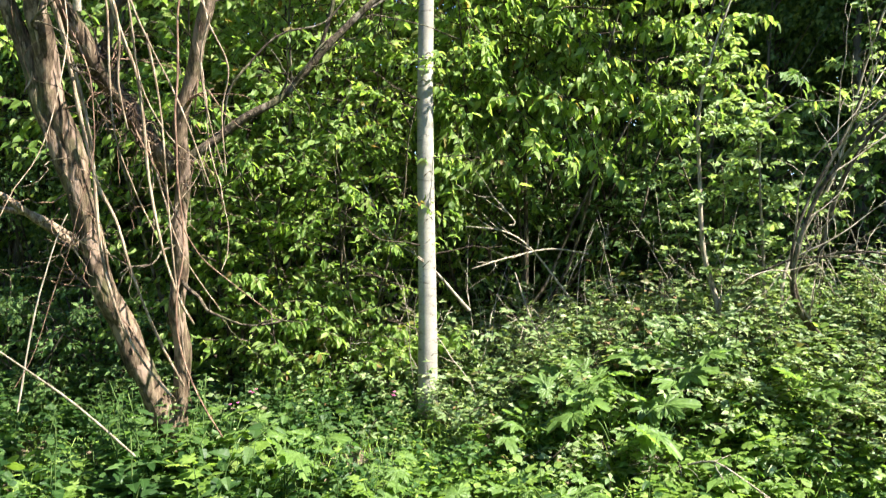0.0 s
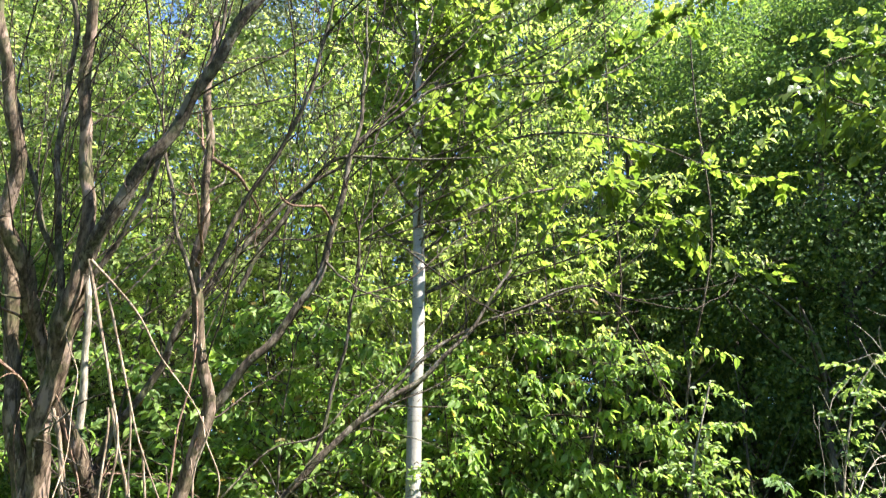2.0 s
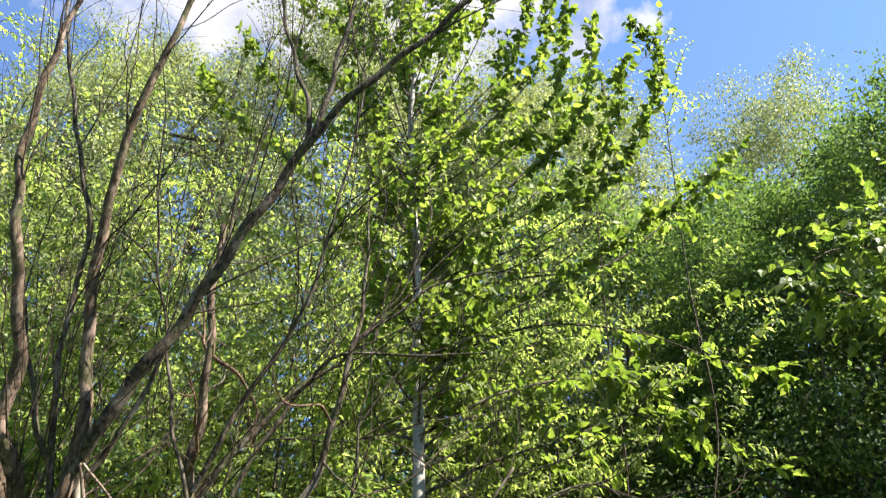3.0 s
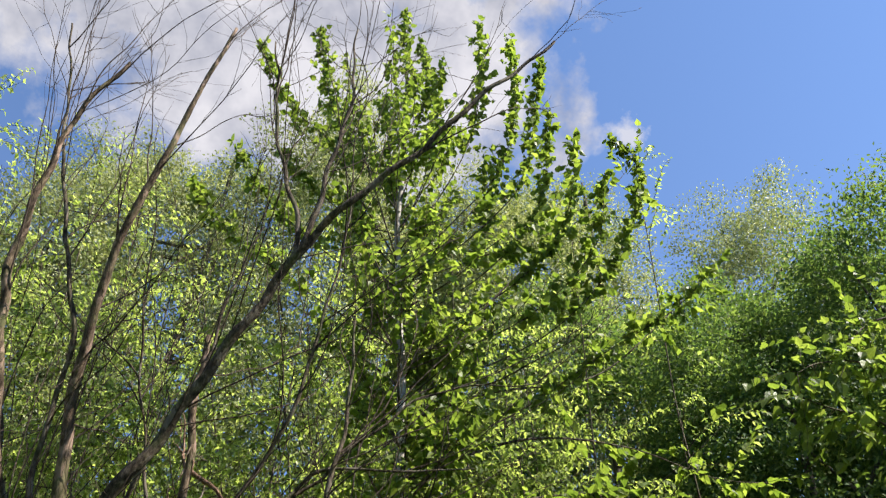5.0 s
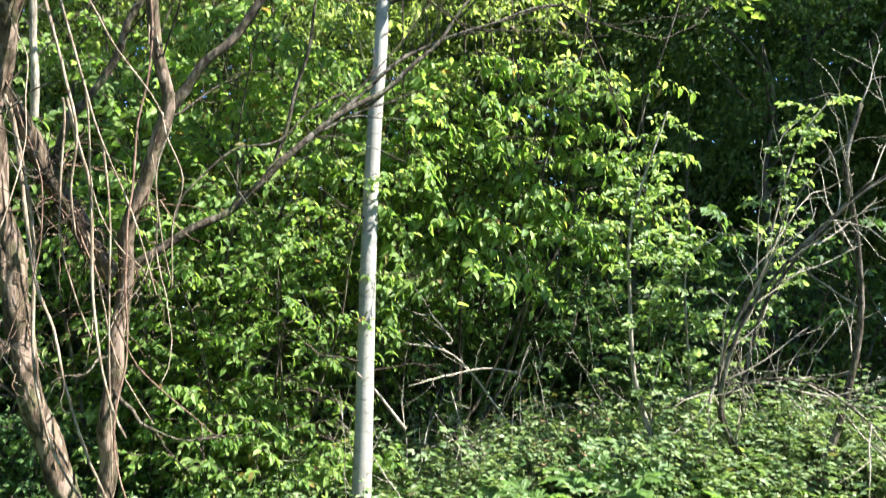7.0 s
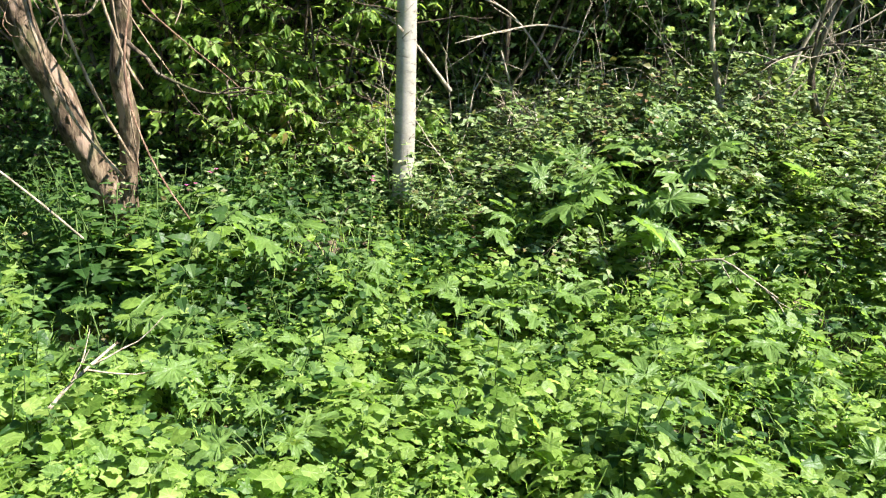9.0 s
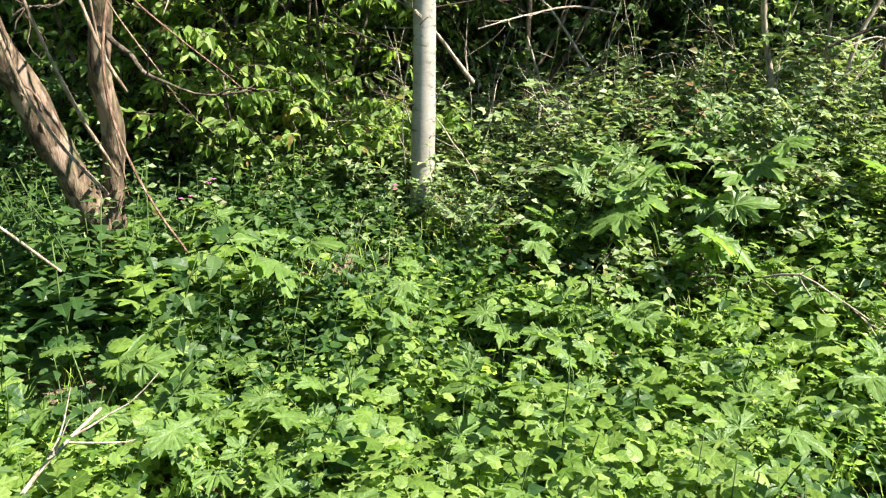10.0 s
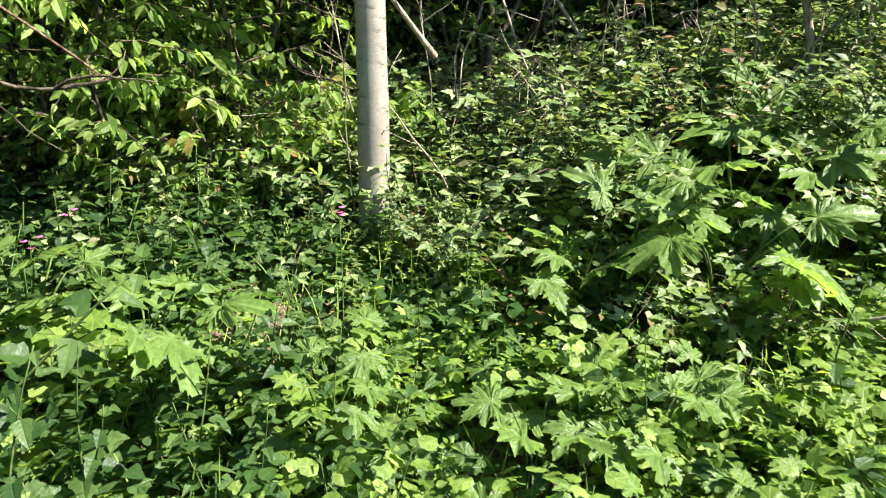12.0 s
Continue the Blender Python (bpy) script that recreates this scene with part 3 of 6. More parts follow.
behind_tree = forest_tree("broadleaf_tree", 14, 10.0, 3.2, 0.8, L_MID, 0.16, 420, 36, "green broadleaf tree at the edge of the clearing", trunk_r=0.16)
behind_tree["group"] = "trees round the clearing"
plant_copies(behind_tree, [(-10, -4, 0.9), (-6, -14, 0.9), (1, -17, 0.9), (11, -16, 0.85), (-12, 2, 1.0), (15, -5, 0.7)], 6)


def slim_trunk(seed, x, y, height, lean, radius):
    """A shaded slender trunk with short bare limbs that runs up into the crowns."""
    r = rng_of(seed)
    z = float(ground_z(x, y))
    ob = thing("slim_tree", (x, y, z), label="slender dark-barked tree with bare lower limbs in the shade", category="tree", group="slim trunks in the shade of the wood")
    line = curve_through([(0, 0, -0.3)] + [(lean * k + r.normal(0, 0.06), r.normal(0, 0.06), k) for k in np.linspace(0.8, height, 6)], 0.3)
    part("trunk", [tube(line, radius, radius * 0.12, 8, 0.05, r, radius * 0.4)], M_FARBARK, ob)
    for f in r.uniform(0.2, 0.95, 9):
        q, qd = along_line(line, [f])
        a = r.uniform(0, 6.28)
        s = shoot(r, q[0], (math.cos(a), math.sin(a), 0.6), r.uniform(0.5, 1.6), 0.12, 0.02, 6)
        part("limb", [tube(s, radius * 0.25, 0.004, 5)], M_FARBARK, ob)


slim_trunk(160, 3.05, 9.4, 4.6, 0.03, 0.055)
slim_trunk(161, 3.75, 9.2, 4.2, -0.02, 0.045)
slim_trunk(162, 4.55, 9.0, 4.8, 0.02, 0.1)
slim_trunk(163, 5.2, 9.6, 4.8, 0.05, 0.06)
slim_trunk(164, 2.55, 9.9, 4.8, -0.03, 0.05)
slim_trunk(165, -3.9, 8.6, 4.5, 0.04, 0.05)
slim_trunk(166, -5.4, 7.9, 4.5, -0.04, 0.07)


def far_wood():
    """Closed ring of distant trees, past counting."""
    r = rng_of(15)
    n = 26000
    a = r.uniform(0, 2 * math.pi, n)
    d = r.uniform(24, 31, n)
    top = 9 + 2.2 * np.sin(a * 7) + 1.4 * np.sin(a * 17 + 1) + r.normal(0, 0.5, n)
    z = top * r.random(n) - 0.3
    p = np.stack((np.cos(a) * d, np.sin(a) * d + 2, z + ground_z(np.cos(a) * d, np.sin(a) * d)), -1)
    out = np.stack((-np.cos(a), -np.sin(a), np.zeros(n)), -1)
    along, up = leaf_lay(r, n, out)
    part("far_woods", [scatter(LEAF_QUAD, p, along, up, r.uniform(0.8, 1.5, n))], L_DARK, None, "distant dark green woodland all round", smooth=False, kind="stuff", category="woodland")


far_wood()


# ---- leafy shrubs and young trees behind the clearing ----


def leafy_branch(r, line, gap, leaf_len, shape, drop):
    """Leaves in pairs along a shoot, hanging from it."""
    length = np.linalg.norm(np.diff(line, axis=0), axis=1).sum()
    n = max(3, int(length / gap))
    at, way = along_line(line, np.linspace(0.15, 1.0, n))
    side = unit(np.cross(way, np.array([0, 0, 1.0])) + 1e-6)
    turn = np.where(np.arange(n) % 2 == 0, 0.35, 1.0)[:, None]
    out = []
    for s in (-1, 1):
        along = way * 0.55 + s * side * turn + np.array([0, 0, -drop]) * r.uniform(0.3, 1.7, (n, 1)) + r.normal(0, 0.38, (n, 3))
        up = np.array([0, 0, 0.8]) + SUN_SIDE * 1.6 + r.normal(0, 0.35, (n, 3)) + 0.25 * s * side
        out.append(scatter(shape, at + r.normal(0, 0.008, (n, 3)), along, up, leaf_len * r.uniform(0.55, 1.2, n)))
    return out


def spray_shrub(name, seed, height, spread, leaf_m, leaf_len, stems, sprays, label, category="shrub", shape=LEAF_LONG, drop=0.6, low=0.1, bark=None, tier=0.25):
    """Many-stemmed shrub: upright stems, level side sprays, drooping leaf pairs."""
    r = rng_of(seed)
    ob = thing(name, label=label, category=category)
    twigs, leaves = [], []
    for i in range(stems):
        a = 2 * math.pi * i / stems + r.normal(0, 0.3)
        w = np.array([math.cos(a), math.sin(a), r.uniform(1.2, 3.0)])
        h = height * r.uniform(0.7, 1.05)
        base = np.array([0.12 * math.cos(a), 0.12 * math.sin(a), -0.1])
        line = curve_through(shoot(r, base, w, h * 1.1, 0.12, 0.03, 6), 0.15)
        line[:, :2] *= np.clip(spread / max(np.abs(line[:, :2]).max(), 1e-3), 0.3, 1.6)
        part("stem", [tube(line, 0.022, 0.006, 6)], bark or M_GREYB, ob)
        for k in np.linspace(0.12, 1.0, sprays):
            at, way = along_line(line, [k])
            if at[0, 2] < low:
                continue
            b = r.uniform(0, 2 * math.pi)
            go = np.array([math.cos(b), math.sin(b), tier]) + 0.3 * way[0]
            s = shoot(r, at[0], go, spread * r.uniform(0.35, 0.75), 0.16, -0.09, 6)
            twigs.append(tube(s, 0.007, 0.002, 4))
            leaves += leafy_branch(r, s, leaf_len * 0.85, leaf_len, shape, drop)
            for f in (0.4, 0.65, 0.85):
                q, qd = along_line(s, [f])
                s2 = shoot(r, q[0], qd[0] + r.normal(0, 0.7, 3) * np.array([1, 1, 0.3]), spread * r.uniform(0.15, 0.32), 0.15, -0.1, 4)
                twigs.append(tube(s2, 0.004, 0.0015, 3))
                leaves += leafy_branch(r, s2, leaf_len * 0.8, leaf_len, shape, drop)
    part("twigwork", [join(twigs)], M_TWIG, ob, kind="stuff")
    part("foliage", [join(leaves)], leaf_m, ob, smooth=False, kind="stuff")
    return ob


dogwood = spray_shrub("dogwood_shrub", 21, 4.2, 1.5, L_DOGWOOD, 0.088, 9, 20, "tall yellow-green shrub with drooping paired leaves", drop=0.4, low=0.1)
dogwood["group"] = "yellow-green shrubs behind the pale trunk"
plant_copies(dogwood, [(-1.9, 7.7, 1.0), (-0.95, 7.55, 0.8), (-0.9, 8.9, 1.05), (-2.4, 9.6, 1.2), (-3.6, 9.9, 1.2)], 7, 0.02, 0.55)

overhang = spray_shrub("dogwood_shrub", 22, 4.6, 1.75, L_DOGWOOD, 0.105, 6, 27, "arching yellow-green shrub with a leafless shaded foot", low=2.75, tier=0.05)
overhang["group"] = "yellow-green shrubs behind the pale trunk"
plant_copies(overhang, [(0.45, 8.5, 1.0), (0.1, 10.0, 1.15), (0.95, 8.7, 0.85)], 8, 0.02, 0.55)

low_boughs = thing("dogwood_shrub", (0.75, 7.9, 0.6), label="yellow-green shrub whose low boughs hang out over the bramble", category="shrub", group="yellow-green shrubs behind the pale trunk")
bough_r = rng_of(26)
bough_leaves, bough_twigs = [], []


def hanging_bough(r0, r1, points):
    """A bough that leaves the stem, arches over and hangs with paired leaves."""
    first = points[0]
    line = curve_through([(0.75, 7.9, first[2] - 0.5)] + points, 0.07)
    ob = part("bough", [tube(line, r0 * 1.4, r1, 6)], M_TWIG, low_boughs)
    ob.location = (-0.75, -7.9, -0.6)
    for f in np.linspace(0.3, 1.0, 18):
        q, qd = along_line(line, [f])
        s = shoot(bough_r, q[0], qd[0] * 0.5 + bough_r.normal(0, 0.5, 3) * np.array([1.2, 1, 0.4]), bough_r.uniform(0.2, 0.45), 0.14, -0.12, 5)
        bough_twigs.append(tube(s, 0.003, 0.0012, 4))
        bough_leaves.extend(leafy_branch(bough_r, s, 0.055, 0.108, LEAF_LONG, 0.5))


hanging_bough(0.008, 0.003, [(0.60, 7.50, 3.27), (0.89, 7.32, 2.98), (1.22, 7.13, 2.74), (1.33, 6.95, 2.35)])
hanging_bough(0.008, 0.003, [(0.50, 7.50, 3.11), (0.84, 7.32, 2.75), (1.07, 7.13, 2.64), (1.14, 6.95, 2.38)])
hanging_bough(0.008, 0.003, [(0.40, 7.50, 3.06), (0.68, 7.22, 2.81), (0.85, 6.95, 2.47)])
hanging_bough(0.008, 0.003, [(0.29, 7.50, 2.96), (0.48, 7.22, 2.61), (0.51, 6.95, 2.26)])
hanging_bough(0.008, 0.003, [(0.19, 7.50, 3.11), (0.26, 7.22, 2.71), (0.32, 6.95, 2.33)])
hanging_bough(0.008, 0.003, [(0.60, 7.50, 3.58), (1.00, 7.32, 3.38), (1.37, 7.13, 3.19), (1.48, 6.95, 2.96)])
hanging_bough(0.008, 0.003, [(0.50, 7.50, 3.69), (0.89, 7.32, 3.64), (1.27, 7.13, 3.49), (1.43, 6.95, 3.27)])
hanging_bough(0.008, 0.003, [(0.24, 7.50, 3.58), (0.38, 7.22, 3.21), (0.56, 6.95, 2.91)])
hanging_bough(0.008, 0.003, [(0.08, 7.50, 3.43), (0.08, 7.22, 2.96), (0.13, 6.95, 2.57)])
hanging_bough(0.008, 0.003, [(0.34, 7.50, 3.84), (0.73, 7.22, 3.76), (1.09, 6.95, 3.63)])
hanging_bough(0.008, 0.003, [(0.92, 7.50, 3.37), (1.25, 7.32, 3.13), (1.61, 7.13, 3.04), (1.91, 6.95, 2.91)])
hanging_bough(0.008, 0.003, [(0.60, 7.50, 3.43), (0.78, 7.22, 3.16), (0.99, 6.95, 2.91)])
hanging_bough(0.008, 0.003, [(0.08, 7.50, 2.85), (0.03, 7.22, 2.46), (0.08, 6.95, 2.09)])
hanging_bough(0.009, 0.003, [(0.90, 7.40, 3.35), (1.60, 7.20, 3.28), (2.25, 7.00, 3.10), (2.75, 6.90, 2.90)])
hanging_bough(0.009, 0.003, [(0.90, 7.40, 2.95), (1.50, 7.20, 2.86), (2.10, 7.00, 2.68)])
hanging_bough(0.008, 0.003, [(0.60, 7.45, 4.05), (1.10, 7.25, 4.12), (1.60, 7.05, 3.95), (1.95, 6.95, 3.70)])
hanging_bough(0.008, 0.003, [(0.20, 7.45, 4.10), (0.55, 7.20, 4.20), (0.95, 7.00, 4.02)])
hanging_bough(0.008, 0.003, [(0.95, 7.45, 3.75), (1.55, 7.25, 3.72), (2.15, 7.05, 3.50)])
hanging_bough(0.008, 0.003, [(0.40, 7.45, 4.45), (0.85, 7.20, 4.55), (1.35, 7.00, 4.38)])
hanging_bough(0.008, 0.003, [(0.05, 7.45, 3.90), (0.15, 7.15, 3.75), (0.30, 6.92, 3.45)])
part("stem", [tube(curve_through([(0, 0, -0.3), (0.06, 0.02, 1.0), (0.0, 0.0, 3.4)], 0.2), 0.03, 0.012, 7)], M_GREYB, low_boughs)
for kind_name, bits, mat in (("twigwork", bough_twigs, M_TWIG), ("foliage", bough_leaves, L_DOGWOOD)):
    part(kind_name, [join(bits)], mat, low_boughs, kind="stuff").location = (-0.75, -7.9, -0.6)

young = spray_shrub("young_maple", 23, 11.5, 2.1, L_MID, 0.095, 7, 32, "slim young tree with bright green leaves", category="tree", shape=LEAF_OVAL, drop=0.5, low=2.2)
young["group"] = "young trees behind the shrubs"
plant_copies(young, [(-1.6, 10.8, 1.12), (-4.4, 10.6, 1.12), (1.0, 11.2, 1.05), (-6.8, 9.8, 1.15), (-3.0, 12.4, 1.12), (2.6, 11.6, 0.95), (-5.8, 12.4, 1.15), (-8.6, 11.2, 1.25), (-0.2, 12.4, 1.15), (-2.9, 10.2, 1.1)], 9, 0.02, 0.55)

front_young = spray_shrub("young_maple", 28, 8.6, 1.9, L_MID, 0.098, 6, 28, "young tree with bright green leaves in full sun", category="tree", shape=LEAF_OVAL, drop=0.5, low=2.4)
front_young["group"] = "young trees behind the shrubs"
plant_copies(front_young, [(-2.7, 9.2, 0.9), (-5.0, 8.9, 1.0), (-3.7, 8.3, 0.82)], 19, 0.02, 0.55)

high_young = spray_shrub("young_maple", 27, 11.0, 1.8, L_MID, 0.1, 6, 32, "slim young tree with bright green leaves above a bare foot", category="tree", shape=LEAF_OVAL, drop=0.5, low=5.0)
high_young["group"] = "young trees behind the shrubs"
plant_copies(high_young, [(2.3, 9.8, 0.95), (1.2, 9.5, 0.9)], 18, 0.02, 0.55)

# Low shrubs fill the dark hollow; part of its shade is leaf colour.
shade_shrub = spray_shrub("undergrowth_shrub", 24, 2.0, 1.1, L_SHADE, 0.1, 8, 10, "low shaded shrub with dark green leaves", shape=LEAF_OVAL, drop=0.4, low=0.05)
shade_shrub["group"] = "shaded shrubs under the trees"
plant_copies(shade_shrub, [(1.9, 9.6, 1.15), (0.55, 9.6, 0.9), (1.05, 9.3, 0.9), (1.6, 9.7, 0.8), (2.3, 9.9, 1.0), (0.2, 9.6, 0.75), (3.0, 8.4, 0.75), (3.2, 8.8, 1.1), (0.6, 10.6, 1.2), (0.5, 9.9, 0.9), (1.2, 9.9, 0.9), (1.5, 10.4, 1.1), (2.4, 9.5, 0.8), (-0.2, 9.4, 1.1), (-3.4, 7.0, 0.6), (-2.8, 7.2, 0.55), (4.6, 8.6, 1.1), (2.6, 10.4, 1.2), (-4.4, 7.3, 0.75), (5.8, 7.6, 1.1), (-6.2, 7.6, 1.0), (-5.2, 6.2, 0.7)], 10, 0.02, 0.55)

low_shrub = spray_shrub("low_shrub", 25, 1.35, 0.95, L_DOGWOOD, 0.09, 9, 12, "low leafy shrub with small yellow-green leaves", drop=0.45, low=0.03)
low_shrub["group"] = "low shrubs at the foot of the wood"
plant_copies(low_shrub, [(-1.15, 7.1, 0.85), (-0.65, 7.5, 0.9)], 16, 0.02, 0.55)

# ---- the pale-trunked poplar in the middle ----


def make_poplar():
    r = rng_of(31)
    ob = thing("poplar_tree", label="slender poplar with smooth grey-white trunk and heart-shaped leaves", category="tree")
    pts = [(-0.12, 6.40, 0.18), (-0.12, 6.40, 1.07), (-0.13, 6.40, 1.78), (-0.14, 6.40, 2.67), (-0.13, 6.40, 3.56), (-0.11, 6.40, 4.07), (-0.10, 6.40, 4.96), (-0.12, 6.40, 5.90), (-0.13, 6.40, 7.27), (-0.17, 6.40, 7.89), (-0.18, 6.40, 8.50), (-0.21, 6.40, 9.49), (-0.14, 6.40, 10.99), (-0.13, 6.40, 14.13)]
    pts = [(pts[0][0], pts[0][1], -0.25)] + pts
    line = curve_through(pts, 0.1)
    trunk = part("trunk", [tube(line, 0.075, 0.013, 14, 0.012, r, 0.012)], M_PALE, ob, "grey-white bark with dark scars")
    # Dark arcs: branch scars, thickened and set closer to paint twig shadows too.
    for z in np.arange(0.55, 9.0, 0.27) + r.normal(0, 0.1, 32):
        at, _ = along_line(line, [(z + 0.25) / (line[-1, 2] + 0.25)])
        rad = 0.075 - 0.062 * z / 13.7
        a = r.uniform(3.4, 6.0)
        wide = r.uniform(0.35, 1.0)
        t = np.linspace(-wide, wide, 9)
        arc = np.stack((at[0, 0] + (rad - 0.001) * np.cos(a + t), at[0, 1] + (rad - 0.001) * np.sin(a + t), z - r.uniform(0.03, 0.075) * np.abs(t) ** 1.2), -1)
        part("bark_scar", [tube(arc, r.uniform(0.003, 0.007), 0.002, 5, 0.35, r)], M_GREYB, trunk)
    leaves = []
    n = 58
    for i in range(n):
        k = i / (n - 1)
        z = 5.0 + 6.4 * k
        at, _ = along_line(line, [(z + 0.25) / (line[-1, 2] + 0.25)])
        a = i * 2.4 + r.normal(0, 0.3)
        reach = (0.85 + 0.5 * k) * r.uniform(0.6, 1.2) if i % 3 or k < 0.35 else r.uniform(1.5, 2.5)
        b = shoot(r, at[0], (math.cos(a), math.sin(a), 0.4 + 1.1 * k), reach, 0.10, 0.11, 8)
        bl = curve_through(b, 0.08)
        part("branch", [tube(bl, 0.016 * (1.15 - k * 0.7), 0.003, 6)], M_GREYB, ob)
        tw = []
        for f in np.linspace(0.42, 0.95, 6):
            q, qd = along_line(bl, [f])
            s = shoot(r, q[0], qd[0] * 0.5 + r.normal(0, 0.4, 3) + np.array([0, 0, 0.6 + 0.5 * k]), r.uniform(0.3, 0.8), 0.1, 0.12, 5)
            tw.append(s)
        tw.append(bl[len(bl) // 2:])
        for s in tw:
            m = max(6, int(np.linalg.norm(np.diff(s, axis=0), axis=1).sum() / 0.045))
            p, w = along_line(s, np.linspace(0.1, 1, m))
            g = r.normal(0, 1, (m, 3))
            outw = unit(g - (g * w).sum(1, keepdims=True) * w)
            p2 = p + outw * 0.035
            leaves.append(scatter(LEAF_HEART, p2, outw + np.array([0, 0, -0.45]) + r.normal(0, 0.2, (m, 3)), outw * 0.5 + np.array([0, 0, 0.7]) + r.normal(0, 0.45, (m, 3)), r.uniform(0.07, 0.115, m)))
            if s is not tw[-1]:
                leaves_twig.append(tube(s, 0.004, 0.0015, 4))
    boughs = ([(-0.11, 6.40, 5.13), (0.77, 6.71, 5.77), (1.88, 7.02, 6.08), (2.75, 7.33, 5.84), (3.34, 7.64, 5.49)],
              [(-0.12, 6.40, 5.85), (1.10, 6.70, 6.52), (2.25, 7.00, 6.64), (3.22, 7.30, 6.46), (4.01, 7.60, 6.57)],
              [(-0.13, 6.40, 6.52), (0.83, 6.59, 7.03), (1.99, 6.78, 7.40), (2.95, 6.96, 8.33), (3.94, 7.15, 9.48)],
              [(-0.11, 6.40, 4.58), (0.61, 6.63, 5.01), (1.36, 6.85, 5.35), (2.01, 7.08, 5.72), (2.46, 7.30, 5.63)],
              [(-0.15, 6.40, 6.48), (0.40, 6.55, 7.63), (1.39, 6.70, 9.05), (2.60, 6.85, 10.57), (3.44, 7.00, 11.84)])
    for pts, shoots in zip(boughs, (22, 16, 11, 20, 13)):
        bl = curve_through(pts, 0.08)
        part("branch", [tube(bl, 0.017, 0.003, 6)], M_GREYB, ob)
        for f in np.linspace(0.42, 1.0, shoots):
            q, qd = along_line(bl, [f])
            s = shoot(r, q[0], qd[0] * 0.7 + r.normal(0, 0.5, 3) + np.array([0, 0, 0.1]), r.uniform(0.3, 0.65), 0.14, 0.0, 5)
            leaves_twig.append(tube(s, 0.0035, 0.0015, 4))
            m = 9
            p, w = along_line(s, np.linspace(0.15, 1, m))
            leaves.append(scatter(LEAF_HEART, p, w + r.normal(0, 0.55, (m, 3)) + np.array([0, 0, -0.3]), np.array([0, 0, 1.0]) + SUN_SIDE + r.normal(0, 0.4, (m, 3)), r.uniform(0.09, 0.14, m)))
    for r0, r1, bl in leader_lines:
        part("branch", [tube(bl, r0, r1, 6)], M_GREYB, ob)
        length = np.linalg.norm(np.diff(bl, axis=0), axis=1).sum()
        for f in np.linspace(0.36, 1.0, int(length / 0.075)):
            q, qd = along_line(bl, [f])
            s = shoot(r, q[0], qd[0] * 0.7 + r.normal(0, 0.55, 3) + np.array([0, 0, 0.25]), r.uniform(0.12, 0.5) * (1.15 - 0.75 * f), 0.16, 0.08, 4)
            leaves_twig.append(tube(s, 0.003, 0.0015, 3))
            m = 5
            p, w = along_line(s, np.linspace(0.2, 1, m))
            leaves.append(scatter(LEAF_HEART, p, w * 0.4 + r.normal(0, 0.6, (m, 3)) + np.array([0, 0, -0.45]), np.array([0, 0, 0.8]) + SUN_SIDE * 0.3 + r.normal(0, 0.6, (m, 3)), r.uniform(0.075, 0.12, m)))
    for i in range(18):
        z = 4.8 + 3.6 * i / 17
        at, _ = along_line(line, [(z + 0.25) / (line[-1, 2] + 0.25)])
        a = r.uniform(-1.1, 1.5)
        bl = curve_through(shoot(r, at[0], (math.cos(a), math.sin(a), 0.55), r.uniform(0.8, 2.0), 0.12, 0.02, 8), 0.08)
        part("branch", [tube(bl, 0.009, 0.003, 5)], M_GREYB, ob)
        for f in np.linspace(0.3, 1.0, 11):
            q, qd = along_line(bl, [f])
            s = shoot(r, q[0], qd[0] * 0.5 + r.normal(0, 0.55, 3), r.uniform(0.2, 0.5), 0.14, 0.03, 5)
            leaves_twig.append(tube(s, 0.003, 0.0015, 3))
            p, w = along_line(s, np.linspace(0.2, 1, 7))
            leaves.append(scatter(LEAF_HEART, p, w * 0.6 + r.normal(0, 0.55, (7, 3)) + np.array([0, 0, -0.35]), np.array([0, 0, 0.9]) + SUN_SIDE * 1.4 + r.normal(0, 0.45, (7, 3)), r.uniform(0.075, 0.125, 7)))
    part("twigwork", [join(leaves_twig)], M_TWIG, ob, kind="stuff")
    part("foliage", [join(leaves)], L_POPLAR, ob, "fresh green heart-shaped leaves", smooth=False, kind="stuff")
    for z, a, n in ((0.95, 3.5, 0.5), (1.25, 2.8, 0.7), (1.62, 3.3, 0.85), (1.55, 0.2, 0.6), (2.3, 5.9, 0.5), (2.75, 3.6, 0.6)):
        at, _ = along_line(line, [(z + 0.25) / (line[-1, 2] + 0.25)])
        s = shoot(r, at[0], (math.cos(a), math.sin(a) - 0.3, 0.25), n, 0.14, 0.03, 8)
        ch = [tube(curve_through(s, 0.06), 0.006, 0.002, 5)]
        for f in r.uniform(0.3, 0.9, 3):
            q, qd = along_line(s, [f])
            ch.append(tube(shoot(r, q[0], qd[0] + r.normal(0, 0.5, 3), r.uniform(0.1, 0.3), 0.12, 0.0, 4), 0.003, 0.001, 4))
        part("dead_twig", [join(ch)], M_TWIG, ob)
    return ob


leaves_twig = []
leader_lines = []


def leader(r0, r1, points):
    """One of the steep leafy shoots of the poplar's open crown."""
    leader_lines.append((r0, r1, curve_through(points, 0.08)))


